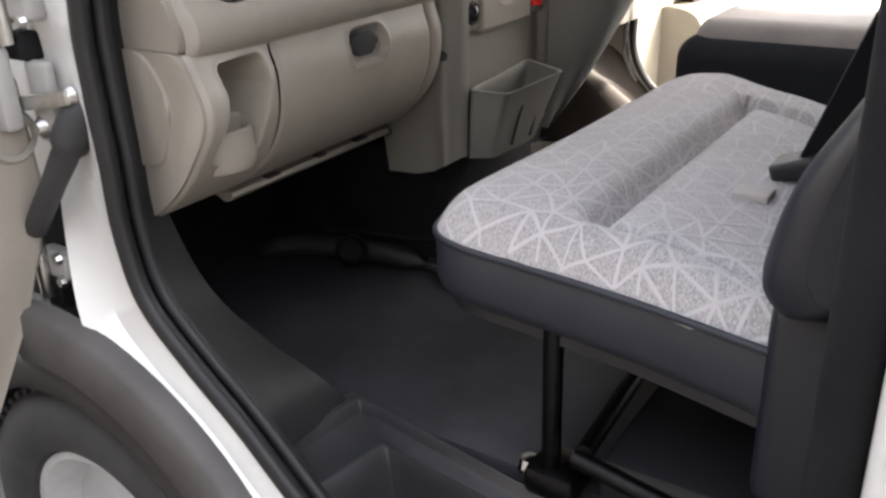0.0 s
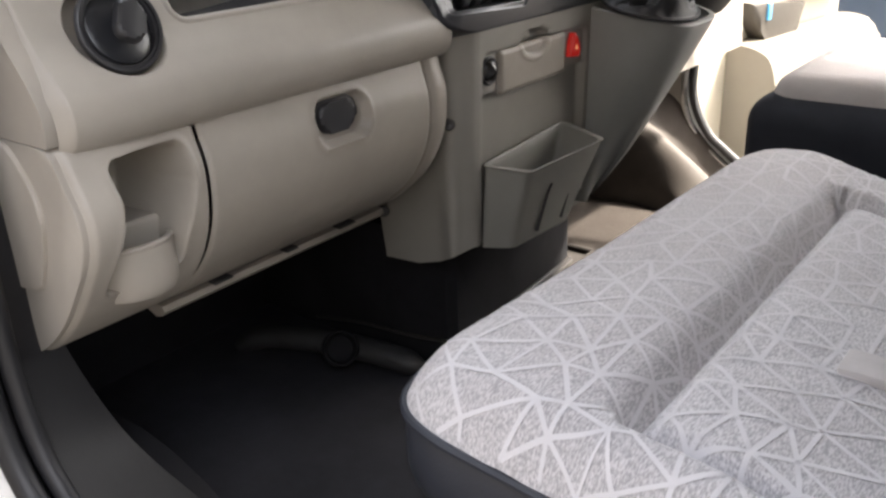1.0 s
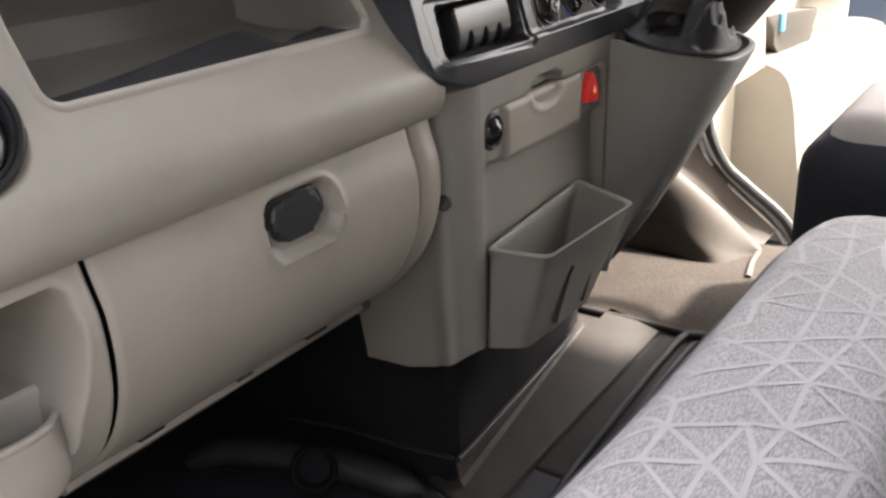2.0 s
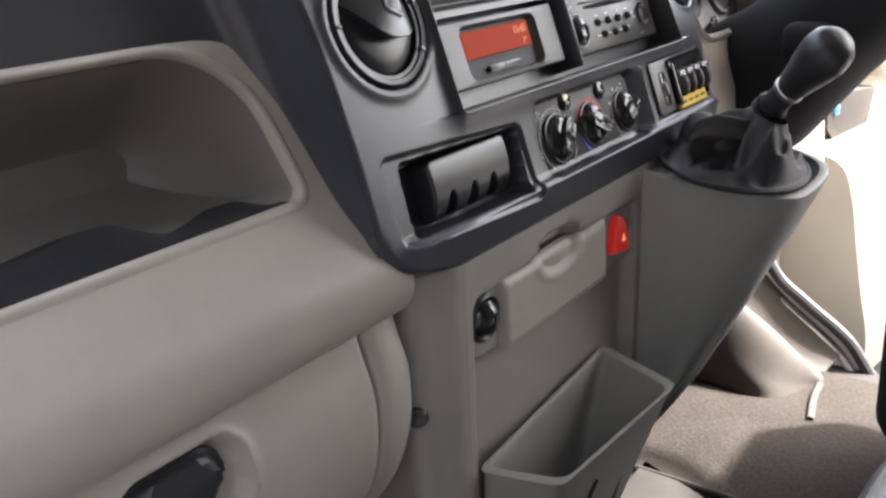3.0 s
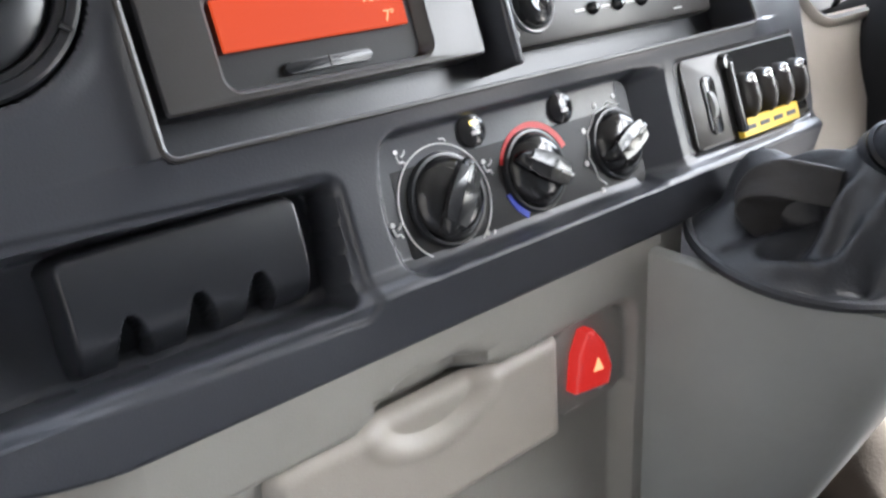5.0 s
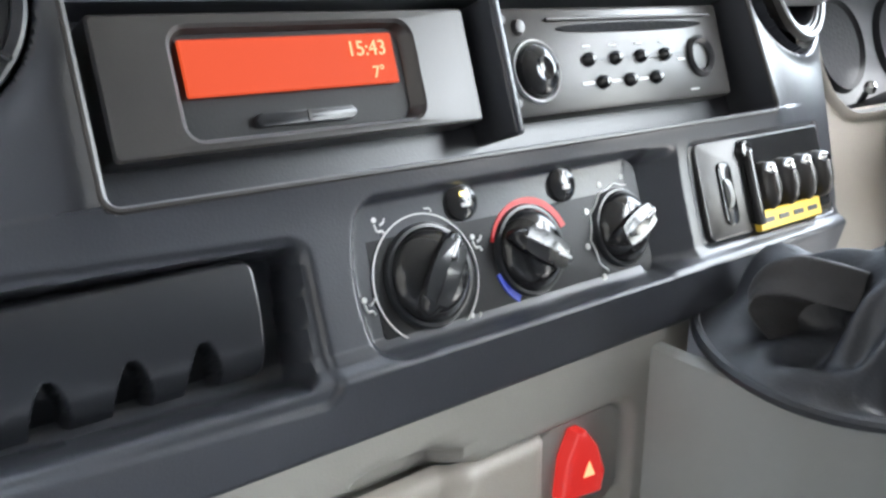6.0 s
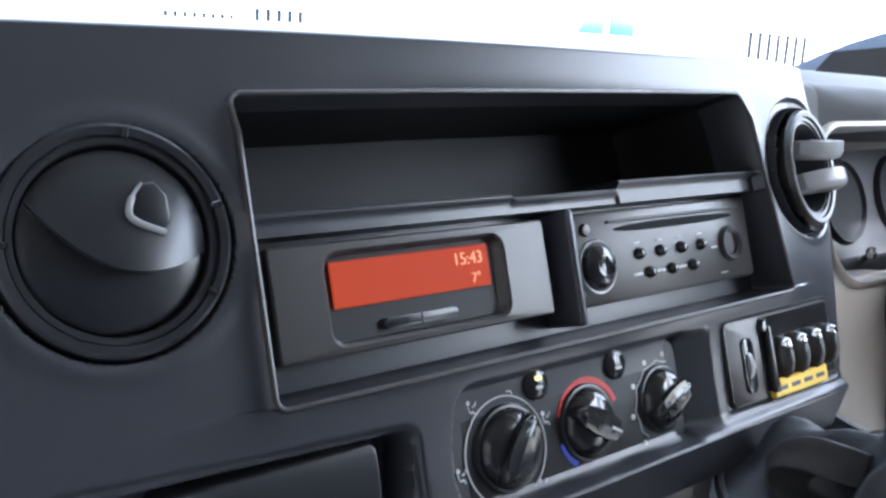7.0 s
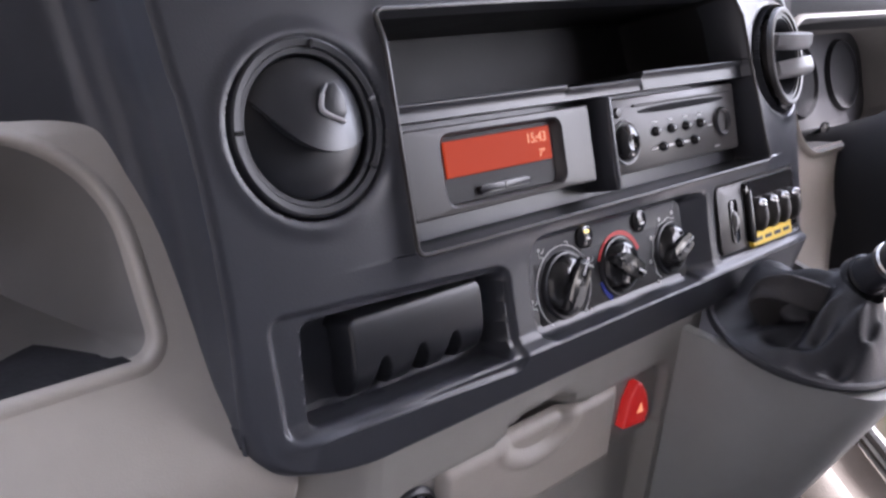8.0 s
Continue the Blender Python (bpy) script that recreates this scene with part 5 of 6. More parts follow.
# switch bank
def switch_bank():
    e = part("switch_plate", prism(rounded(1.736, 0.038, 0.067, 0.028, 0.004), -0.004, 0.0, PANEL, 0.001), UNIT, dash, "dark grey switch plate with four rockers")
    part("switch_field", prism(rounded(1.7545, 0.039, 0.0455, 0.0255, 0.003), -0.001, 0.0008, PANEL), GLOSS, e, "black field behind the rockers")
    part("lamp_stem", box((1.7115, 0.012, 0.0), (1.7175, 0.058, 0.006), 0.002, 2, PANEL), GLOSS, e)
    part("thumb_wheel_slot", prism(rounded(1.6915, 0.035, 0.006, 0.0185, 0.004), -0.001, 0.0015, PANEL, 0.0008), GLOSS, e)
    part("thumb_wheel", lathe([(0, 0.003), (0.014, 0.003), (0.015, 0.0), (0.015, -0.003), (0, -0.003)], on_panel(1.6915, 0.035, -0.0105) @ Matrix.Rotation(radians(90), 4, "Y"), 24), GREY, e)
    part("lamp_button", lathe([(0, 0.005), (0.005, 0.004), (0.006, 0.0)], on_panel(1.714, 0.058, 0.0), 16), GLOSS, e)
    for i in range(4):
        u = 1.729 + i * 0.0205
        r = part("rocker", lathe([(0.0, 0.0115), (0.0030, 0.0108), (0.0058, 0.0082), (0.0072, 0.0040), (0.0076, -0.001)], on_panel(u, 0.034, 0.0) @ Matrix.Diagonal((1, 2.05, 1, 1)), 24), UNIT, e, "rounded dark grey rocker")
        part("rocker_tip", lathe([(0, 0.0055), (0.0025, 0.005), (0.0042, 0.0028), (0.0047, 0.0)], on_panel(u, 0.0435, 0.0060), 16), CHROME, r, "bright rocker tip")
    tape = part("label_tape", box((1.712, 0.0085, 0.0), (1.782, 0.0205, 0.0045), 0.0008, 1, PANEL @ Matrix.Rotation(0, 4, "Z")), YELLOW, e, "yellow label tape")
    for k in range(4):
        u0 = 1.716 + k * 0.0165
        part("print_bar", box((u0, 0.0128, 0.0044), (u0 + 0.011, 0.0158, 0.0049), 0, 1, PANEL), UNIT, tape)


switch_bank()


# ---- radio and clock display ----
def text_mesh(body, size, m, material, parent, name):
    c = bpy.data.curves.new(name, "FONT")
    c.body, c.size, c.extrude = body, size, 0.0002
    tmp = bpy.data.objects.new(name, c)
    scene.collection.objects.link(tmp)
    dg = bpy.context.evaluated_depsgraph_get()
    me = bpy.data.meshes.new_from_object(tmp.evaluated_get(dg))
    bpy.data.objects.remove(tmp)
    bm = bmesh.new()
    bm.from_mesh(me)
    bmesh.ops.transform(bm, matrix=m, verts=bm.verts)
    return part(name, bm, material, parent)


def car_radio():
    e = thing("car_radio", tuple(PANEL @ Vector((1.638, 0.095, -0.02))), "dark grey car radio with a disc slot and small buttons", "car radio")
    W = -0.009
    part("body", box((1.545, 0.0935, W - 0.04), (1.731, 0.1495, W), 0.003, 2, PANEL), UNIT, e)
    part("disc_slot", prism([(1.649 + 0.062 * math.copysign(abs(math.cos(a)) ** 0.7, math.cos(a)), 0.1375 + 0.0026 * math.sin(a)) for a in np.linspace(0, 2 * math.pi, 36, endpoint=False)], W - 0.001, W + 0.0007, PANEL), LINING, e)
    part("slot_lip", box((1.58, 0.1415, W), (1.72, 0.1432, W + 0.002), 0.0006, 1, PANEL), UNIT, e)
    k = part("volume_knob", lathe([(0, 0.0055), (0.004, 0.0062), (0.006, 0.0072), (0.0105, 0.0060), (0.0128, 0.0040), (0.0134, 0.0)], on_panel(1.567, 0.1165, W), 40), GLOSS, e, "round glossy volume knob")
    part("knob_ring", lathe([(0.0142, 0.0004), (0.0150, 0.0018), (0.0160, 0.0020), (0.0168, 0.0004)], on_panel(1.567, 0.1165, W), 40), BLADE, k)
    part("power_button", lathe([(0, 0.003), (0.0032, 0.0024), (0.0042, 0.0)], on_panel(1.5605, 0.139, W), 18), UNIT, e)
    for v in (0.143, 0.1015):
        part("key_hole", lathe([(0, 0.001), (0.002, 0.001), (0.0025, 0)], on_panel(1.551, v, W), 12), BLACK, e)
    dome = [(0, 0.0050), (0.0018, 0.0046), (0.0034, 0.0028), (0.0041, 0.0), (0.0041, -0.002)]
    for i in range(4):
        u = 1.607 + i * 0.0215
        part("button", lathe(dome, on_panel(u, 0.1205, W), 18), GLOSS, e)
        part("button_print", box((u - 0.003, 0.1272, W), (u + 0.003, 0.1281, W + 0.0004), 0, 1, PANEL), MARK, e)
    part("button_groove", box((1.612, 0.1195, W - 0.001), (1.690, 0.1215, W + 0.0004), 0, 1, PANEL), BLACK, e)
    for i in range(3):
        u = 1.615 + i * 0.0225
        part("button", lathe(dome, on_panel(u, 0.1080, W), 18), GLOSS, e)
        part("button_print", box((u - 0.0155, 0.1072, W), (u - 0.0065, 0.1088, W + 0.0004), 0, 1, PANEL), MARK, e)
    part("selector_ring", lathe([(0.008, 0.001), (0.0105, 0.003), (0.0125, 0.001)], on_panel(1.705, 0.118, W), 32), BLACK, e)
    part("print_bar", box((1.683, 0.1165, W), (1.690, 0.1178, W + 0.0004), 0, 1, PANEL), MARK, e)
    part("print_bar", box((1.69, 0.0985, W), (1.698, 0.0995, W + 0.0004), 0, 1, PANEL), MARK, e)


car_radio()


def clock_display():
    e = thing("clock_display", tuple(PANEL @ Vector((1.44, 0.092, -0.02))), "dash display unit with a glowing orange-red clock screen", "display unit")
    W = -0.009
    # satin face with a rounded hollow
    face = W + 0.004
    lines = [(rounded(1.4375, 0.1215, 0.0860, 0.0265, 0.002, 6), W - 0.03), (rounded(1.4375, 0.1215, 0.0860, 0.0265, 0.002, 6), face - 0.001), (rounded(1.4375, 0.1215, 0.0850, 0.0255, 0.002, 6), face),
             (rounded(1.4352, 0.1210, 0.0568, 0.0227, 0.0085, 6), face + 0.0006), (rounded(1.4352, 0.1210, 0.0553, 0.0212, 0.0075, 6), face - 0.0006), (rounded(1.4345, 0.1210, 0.0515, 0.0200, 0.0065, 6), W - 0.003)]
    bm = bmesh.new()
    rings = [[bm.verts.new((x, y, z)) for x, y in line] for line, z in lines]
    n = len(rings[0])
    for a, b in zip(rings, rings[1:]):
        for i in range(n):
            bm.faces.new((a[i], a[(i + 1) % n], b[(i + 1) % n], b[i]))
    bmesh.ops.transform(bm, matrix=PANEL, verts=bm.verts)
    part("housing", bm, UNIT, e, "satin dark grey housing with a rounded hollow", 18)
    part("hollow_back", prism(rounded(1.4345, 0.1210, 0.053, 0.0205, 0.006), W - 0.004, W - 0.0015, PANEL), PLATE, e)
    scr = part("screen", box((1.384, 0.1165, W), (1.482, 0.1385, W + 0.0016), 0.0006, 1, PANEL), SCREEN, e, "glowing orange-red screen")
    text_mesh("15:43", 0.0092, on_panel(1.4575, 0.1290, W + 0.0018), DIGITS, scr, "digits")
    text_mesh("7°", 0.0075, on_panel(1.4685, 0.1190, W + 0.0018), DIGITS, scr, "digits")
    part("button", prism(rounded(1.4335, 0.1058, 0.0235, 0.0026, 0.0025), W - 0.002, W + 0.0014, PANEL, 0.001), SATIN, e, "slim black rocker button")
    part("button_split", box((1.4329, 0.1032, W + 0.0012), (1.4341, 0.1084, W + 0.0018), 0, 1, PANEL), UNIT, e)


clock_display()


# ---- lower centre console ----
def console():
    # wrapped lower body, from the left flank round to the front face
    zs = np.concatenate([np.linspace(0.915, 1.15, 30), np.linspace(1.152, 1.24, 50), np.linspace(1.243, 1.264, 6)])
    yy = np.concatenate([np.linspace(1.302, 1.330, 24), np.linspace(1.335, 1.570, 24), np.linspace(1.575, 1.625, 30), np.linspace(1.63, 1.66, 5)])
    rows = []
    for z in zs:
        t = np.clip((z - 0.92) / (1.262 - 0.92), 0, 1)
        f = -0.832 - 0.010 * (1 - t)
        yl = 1.298 - 0.006 * t
        flank = smooth_path([(-1.006 - 0.03 * t, 1.281 - 0.02 * t, z), (-0.96, 1.282 - 0.02 * t, z), (-0.90, 1.282 - 0.025 * t, z), (-0.866 + 0.004 * t, yl - 0.030, z), (f - 0.012, yl - 0.015, z), (f - 0.003, yl - 0.003, z), (f, 1.3015, z)], 6)
        # panel between the two uprights lies back, more so below the drawer strip
        d = sd_rect(yy, z, 1.309, 1.601, 0.80, 1.2265, 0.016)
        strip = inside(1.1665 - z, 0.003)
        x = f - (0.016 - 0.009 * strip) * inside(d + 0.003, 0.007) - 0.012 * np.clip((yy - 1.62) / 0.04, 0, 1)
        moon = np.hypot((yy - 1.442) / 0.036, (z - 1.2215) / 0.020) - 1
        x = x - 0.015 * inside(moon * 0.02, 0.004)
        rows.append(np.concatenate([flank, np.stack([x, yy, np.full_like(yy, z)], 1)]))
    rows = np.array(rows)
    # its foot rises towards the front
    foot = np.interp(rows[0, :, 0], [-1.02, -0.94, -0.90, -0.845], [0.898, 0.902, 0.914, 0.945])
    rows[:, :, 2] += (foot - 0.915)[None, :] * np.clip((1.05 - rows[:, :, 2]) / 0.135, 0, 1)
    body = sheet("console_body", rows, BEIGE_GREY, dash, "grey-beige lower console with a sunk centre", sharp=50)
    for x, y, z in ((-0.860, 1.264, 1.136), (-0.995, 1.268, 0.981)):
        part("screw", lathe([(0, 0.001), (0.003, 0.003), (0.007, 0.003), (0.009, 0.0)], Matrix.Translation((x, y, z)) @ Matrix.Rotation(radians(80), 4, "X") @ Matrix.Rotation(radians(40), 4, "Y"), 16), BLACK, body)
    F = Matrix(((0, 0, 1, -0.832), (1, 0, 0, 0), (0, 1, 0, 0), (0, 0, 0, 1)))
    part("socket_plate", prism(rounded(1.3325, 1.1965, 0.0195, 0.0275, 0.004), -0.014, -0.0065, F, 0.002), BEIGE_GREY, dash, "grey-beige socket plate")
    part("hazard_plate", prism(rounded(1.5610, 1.1950, 0.0300, 0.0270, 0.008), -0.014, -0.0060, F, 0.002), BEIGE_GREY, dash, "grey-beige hazard switch plate")
    u = np.linspace(1.3545, 1.5265, 130)
    z = np.linspace(1.1665, 1.220, 54)
    U, Z = np.meshgrid(u, z, indexing="ij")
    e1 = np.minimum(np.minimum(U - 1.3545, 1.5265 - U), np.minimum(Z - 1.1665, 1.220 - Z))
    w = -0.0055 - 0.004 * np.maximum(0, 1 - e1 / 0.0028) ** 2
    scoop = np.hypot((U - 1.442) / 0.037, (Z - 1.2215) / 0.021) - 1
    w -= 0.0045 * inside((scoop + 0.1) * 0.02, 0.008) - 0.0012 * np.exp(-(scoop / 0.16) ** 2)
    sheet("drawer", np.stack([-0.832 + w, U, Z], -1), BEIGE, dash, "beige drawer with a finger notch", thick=0.006, sharp=60)
    part("socket_ring", lathe([(0.0155, -0.004), (0.0160, 0.0015), (0.0180, 0.0035), (0.0200, 0.002), (0.0210, 0.0)], F @ Matrix.Translation((1.3305, 1.200, -0.0065)), 32), BLACK, dash, "black power socket")
    part("socket_cap", lathe([(0, 0.0125), (0.006, 0.0118), (0.012, 0.0085), (0.0155, 0.0035), (0.0165, 0.0)], F @ Matrix.Translation((1.3305, 1.200, -0.0075)), 28), GLOSS, dash)
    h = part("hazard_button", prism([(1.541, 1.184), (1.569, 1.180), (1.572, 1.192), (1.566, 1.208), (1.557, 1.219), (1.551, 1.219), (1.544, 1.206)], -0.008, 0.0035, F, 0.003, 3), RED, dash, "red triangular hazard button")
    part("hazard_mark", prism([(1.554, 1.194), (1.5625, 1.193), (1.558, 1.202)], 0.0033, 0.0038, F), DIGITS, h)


console()


def bin_box():
    e = thing("console_bin", (-0.82, 1.43, 0.935), "grey plastic open bin on the front of the console", "bin")
    T = [(-0.838, 1.311), (-0.774, 1.338), (-0.760, 1.530), (-0.848, 1.550)]
    B = [(-0.852, 1.317), (-0.806, 1.342), (-0.800, 1.494), (-0.852, 1.503)]

    def corners(P, d):
        out = []
        c = np.mean(np.array(P), 0)
        for p in P:
            k = np.array(p) - c
            out.append(c + k * (1 - d / np.linalg.norm(k)))
        return out

    def line(P):
        res = []
        n = len(P)
        for i in range(n):
            a, b, c = np.array(P[i - 1]), np.array(P[i]), np.array(P[(i + 1) % n])
            p, q = b + (a - b) / np.linalg.norm(a - b) * 0.012, b + (c - b) / np.linalg.norm(c - b) * 0.012
            for t in (0, 0.25, 0.5, 0.75, 1):
                res.append((1 - t) ** 2 * p + 2 * t * (1 - t) * b + t * t * q)
        return res

    rows = []
    zt = lambda p: 1.0675 - 0.13 * (p[0] + 0.80) + 0.03 * (p[1] - 1.43)
    levels = [(0.0, 0.0, 0.0), (0.0, 0.10, 0), (0.0, 0.5, 0), (0.0, 0.97, 0), (-0.003, 0.985, 0), (-0.003, 1.0, 0), (0.004, 1.004, 0), (0.008, 0.995, 0), (0.009, 0.9, 0), (0.010, 0.10, 0)]
    for d, t, _ in levels:
        P = [np.array(b) * (1 - t) + np.array(a) * t for a, b in zip(T, B)]
        L = line(corners(P, d))
        rows.append([(p[0], p[1], 0.936 * (1 - t) + zt(p) * t) for p in L])
    sheet("bin_wall", np.array(rows), BIN, e, closed_v=True, sharp=50)
    part("bottom", prism([tuple(p) for p in line(corners(B, 0.001))], 0.936, 0.946), BIN, e)
    for y0 in (1.405, 1.475):
        pts = [(-0.7805, y0, 1.025), (-0.7815, y0 - 0.004, 1.018), (-0.786, y0 - 0.007, 1.00), (-0.797, y0 - 0.013, 0.95)]
        part("slot", tube(smooth_path(pts), 0.0030, 6), BLACK, e)


bin_box()


# ---- gear lever pod ----
def gear_pod():
    def ring(z):
        t = np.clip((z - 0.93) / (1.225 - 0.93), 0, 1)
        xf = -0.845 + 0.150 * t ** 0.75
        yl, yr = 1.604 + 0.006 * (1 - t), 1.70 + 0.135 * t ** 0.8
        pts = [(-0.86, yl, z), (-0.835 + 0.0 * t, yl + 0.004, z), ((xf - 0.835) / 2 - 0.0, yl + 0.020 + 0.01 * t, z), (xf - 0.012, yl + 0.065, z), (xf, (yl + yr) / 2, z), (xf - 0.008, yr - 0.035, z), (xf - 0.05, yr - 0.004, z), (-0.87, yr, z)]
        return pts
    zs = [0.92, 0.96, 1.0, 1.05, 1.10, 1.15, 1.19, 1.212, 1.222, 1.228]
    rows = [ring(z) for z in zs]
    last = ring(1.230)
    c = np.mean(np.array(last), 0)
    rows += [[tuple(c + (np.array(p) - c) * k + np.array((0, 0, 0.0))) for p in last] for k in (0.97, 0.9)]
    tilt = [[(x, y, z - 0.22 * (x + 0.84) * np.clip((z - 1.0) / 0.2, 0, 1) + 0.022 * np.clip((z - 1.0) / 0.2, 0, 1)) for x, y, z in r] for r in rows]
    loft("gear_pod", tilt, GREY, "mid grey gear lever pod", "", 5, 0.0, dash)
    e = thing("gear_lever", (-0.77, 1.72, 1.22), "black gear lever with a creased leatherette boot", "gear lever")
    # boot: creased cone leaning to the driver's side and rear
    nu, nv = 120, 44
    co = np.zeros((nv, nu, 3))
    neck = np.array((-0.736, 1.692, 1.298))
    for j in range(nv):
        t = j / (nv - 1)
        for i in range(nu):
            a = 2 * math.pi * i / nu
            base = np.array((-0.776 + 0.073 * math.cos(a), 1.706 + 0.091 * math.sin(a), 1.0))
            base[2] = 1.262 - 0.21 * (base[0] + 0.85)
            low = t ** 0.88
            rim = np.array((0.017 * math.cos(a), 0.017 * math.sin(a), -0.008 * math.cos(a)))
            p = base * (1 - low) + (neck + rim) * low
            p[2] = base[2] + (neck[2] + rim[2] - base[2]) * t ** 1.12
            bell = math.sin(math.pi * t)
            p[2] += bell * (0.010 * math.sin(3 * a + 4 * t + 0.6) + 0.006 * math.sin(7 * a - 6 * t) - 0.007 * abs(math.sin(4 * a + 5 * t)) + 0.003 * math.sin(13 * a + 7 * t))
            ear = math.exp(-((a - 3.5) / 0.36) ** 2) * math.exp(-((t - 0.38) / 0.20) ** 2)
            p += ear * np.array((-0.010, -0.006, 0.018))
            dent = math.exp(-((a - 4.15) / 0.30) ** 2) * math.exp(-((t - 0.45) / 0.22) ** 2)
            p += dent * np.array((0.016, 0.018, -0.026))
            co[j, i] = p
    sheet("boot", co, LEATHER, e, "creased black leatherette boot", closed_v=True, sharp=70)
    # cuff of the boot folded open towards the passenger's side
    mouth = smooth_path([(-0.752, 1.664, 1.278), (-0.764, 1.652, 1.282), (-0.780, 1.645, 1.284), (-0.794, 1.642, 1.280), (-0.797, 1.642, 1.270), (-0.786, 1.645, 1.258), (-0.772, 1.652, 1.247), (-0.757, 1.662, 1.242)], 6)
    crown = smooth_path([(-0.752, 1.674, 1.296), (-0.764, 1.662, 1.301), (-0.778, 1.652, 1.303), (-0.795, 1.650, 1.294), (-0.806, 1.655, 1.274), (-0.797, 1.662, 1.256), (-0.780, 1.668, 1.244), (-0.762, 1.676, 1.238)], 6)
    hollow = smooth_path([(-0.752, 1.682, 1.272), (-0.762, 1.676, 1.274), (-0.772, 1.672, 1.275), (-0.780, 1.670, 1.272), (-0.783, 1.670, 1.266), (-0.778, 1.674, 1.260), (-0.768, 1.678, 1.254), (-0.757, 1.682, 1.250)], 6)
    heel = smooth_path([(-0.752, 1.690, 1.284), (-0.766, 1.684, 1.280), (-0.786, 1.680, 1.274), (-0.806, 1.676, 1.262), (-0.812, 1.676, 1.254), (-0.804, 1.680, 1.246), (-0.786, 1.688, 1.240), (-0.764, 1.694, 1.236)], 6)
    fold = np.array([smooth_path([tuple(q) for q in row], 5) for row in zip(hollow, mouth * 0.8 + hollow * 0.2, mouth, mouth * 0.55 + crown * 0.45, crown, heel)])
    sheet("boot_fold", fold, BOOT_INNER, e, "brown-grey folded cuff of the boot", sharp=70)
    part("boot_frame", tube([(-0.776 + 0.073 * math.cos(a), 1.706 + 0.091 * math.sin(a), 1.260 - 0.21 * (0.074 + 0.073 * math.cos(a))) for a in np.linspace(0, 2 * math.pi, 48, endpoint=False)], 0.0035, 8, True), LEATHER, e)
    ax = Vector((0.041, -0.025, 0.043)).normalized()
    m = Matrix.Translation((-0.724, 1.690, 1.318)) @ ax.to_track_quat("Z", "Y").to_matrix().to_4x4() @ Matrix.Scale(0.83, 4)
    part("shaft_sleeve", lathe([(0.021, -0.034), (0.020, -0.026), (0.0165, -0.022), (0.0155, 0.0), (0.0150, 0.018)], m, 24), LEATHER, e)
    part("collar", lathe([(0.0185, -0.026), (0.0200, -0.024), (0.0200, -0.021), (0.0175, -0.019)], m, 24), DARK_STEEL, e, "dull metal collar")
    part("knob_skirt", lathe([(0.0150, 0.008), (0.0185, 0.011), (0.0185, 0.016), (0.0165, 0.018)], m, 24), STEEL, e)
    part("knob", lathe([(0.0165, 0.016), (0.0190, 0.024), (0.0215, 0.040), (0.0260, 0.062), (0.0285, 0.080), (0.0265, 0.096), (0.0190, 0.106), (0.008, 0.110), (0, 0.1105)], m, 36), BLACK, e, "rounded black knob")


gear_pod()


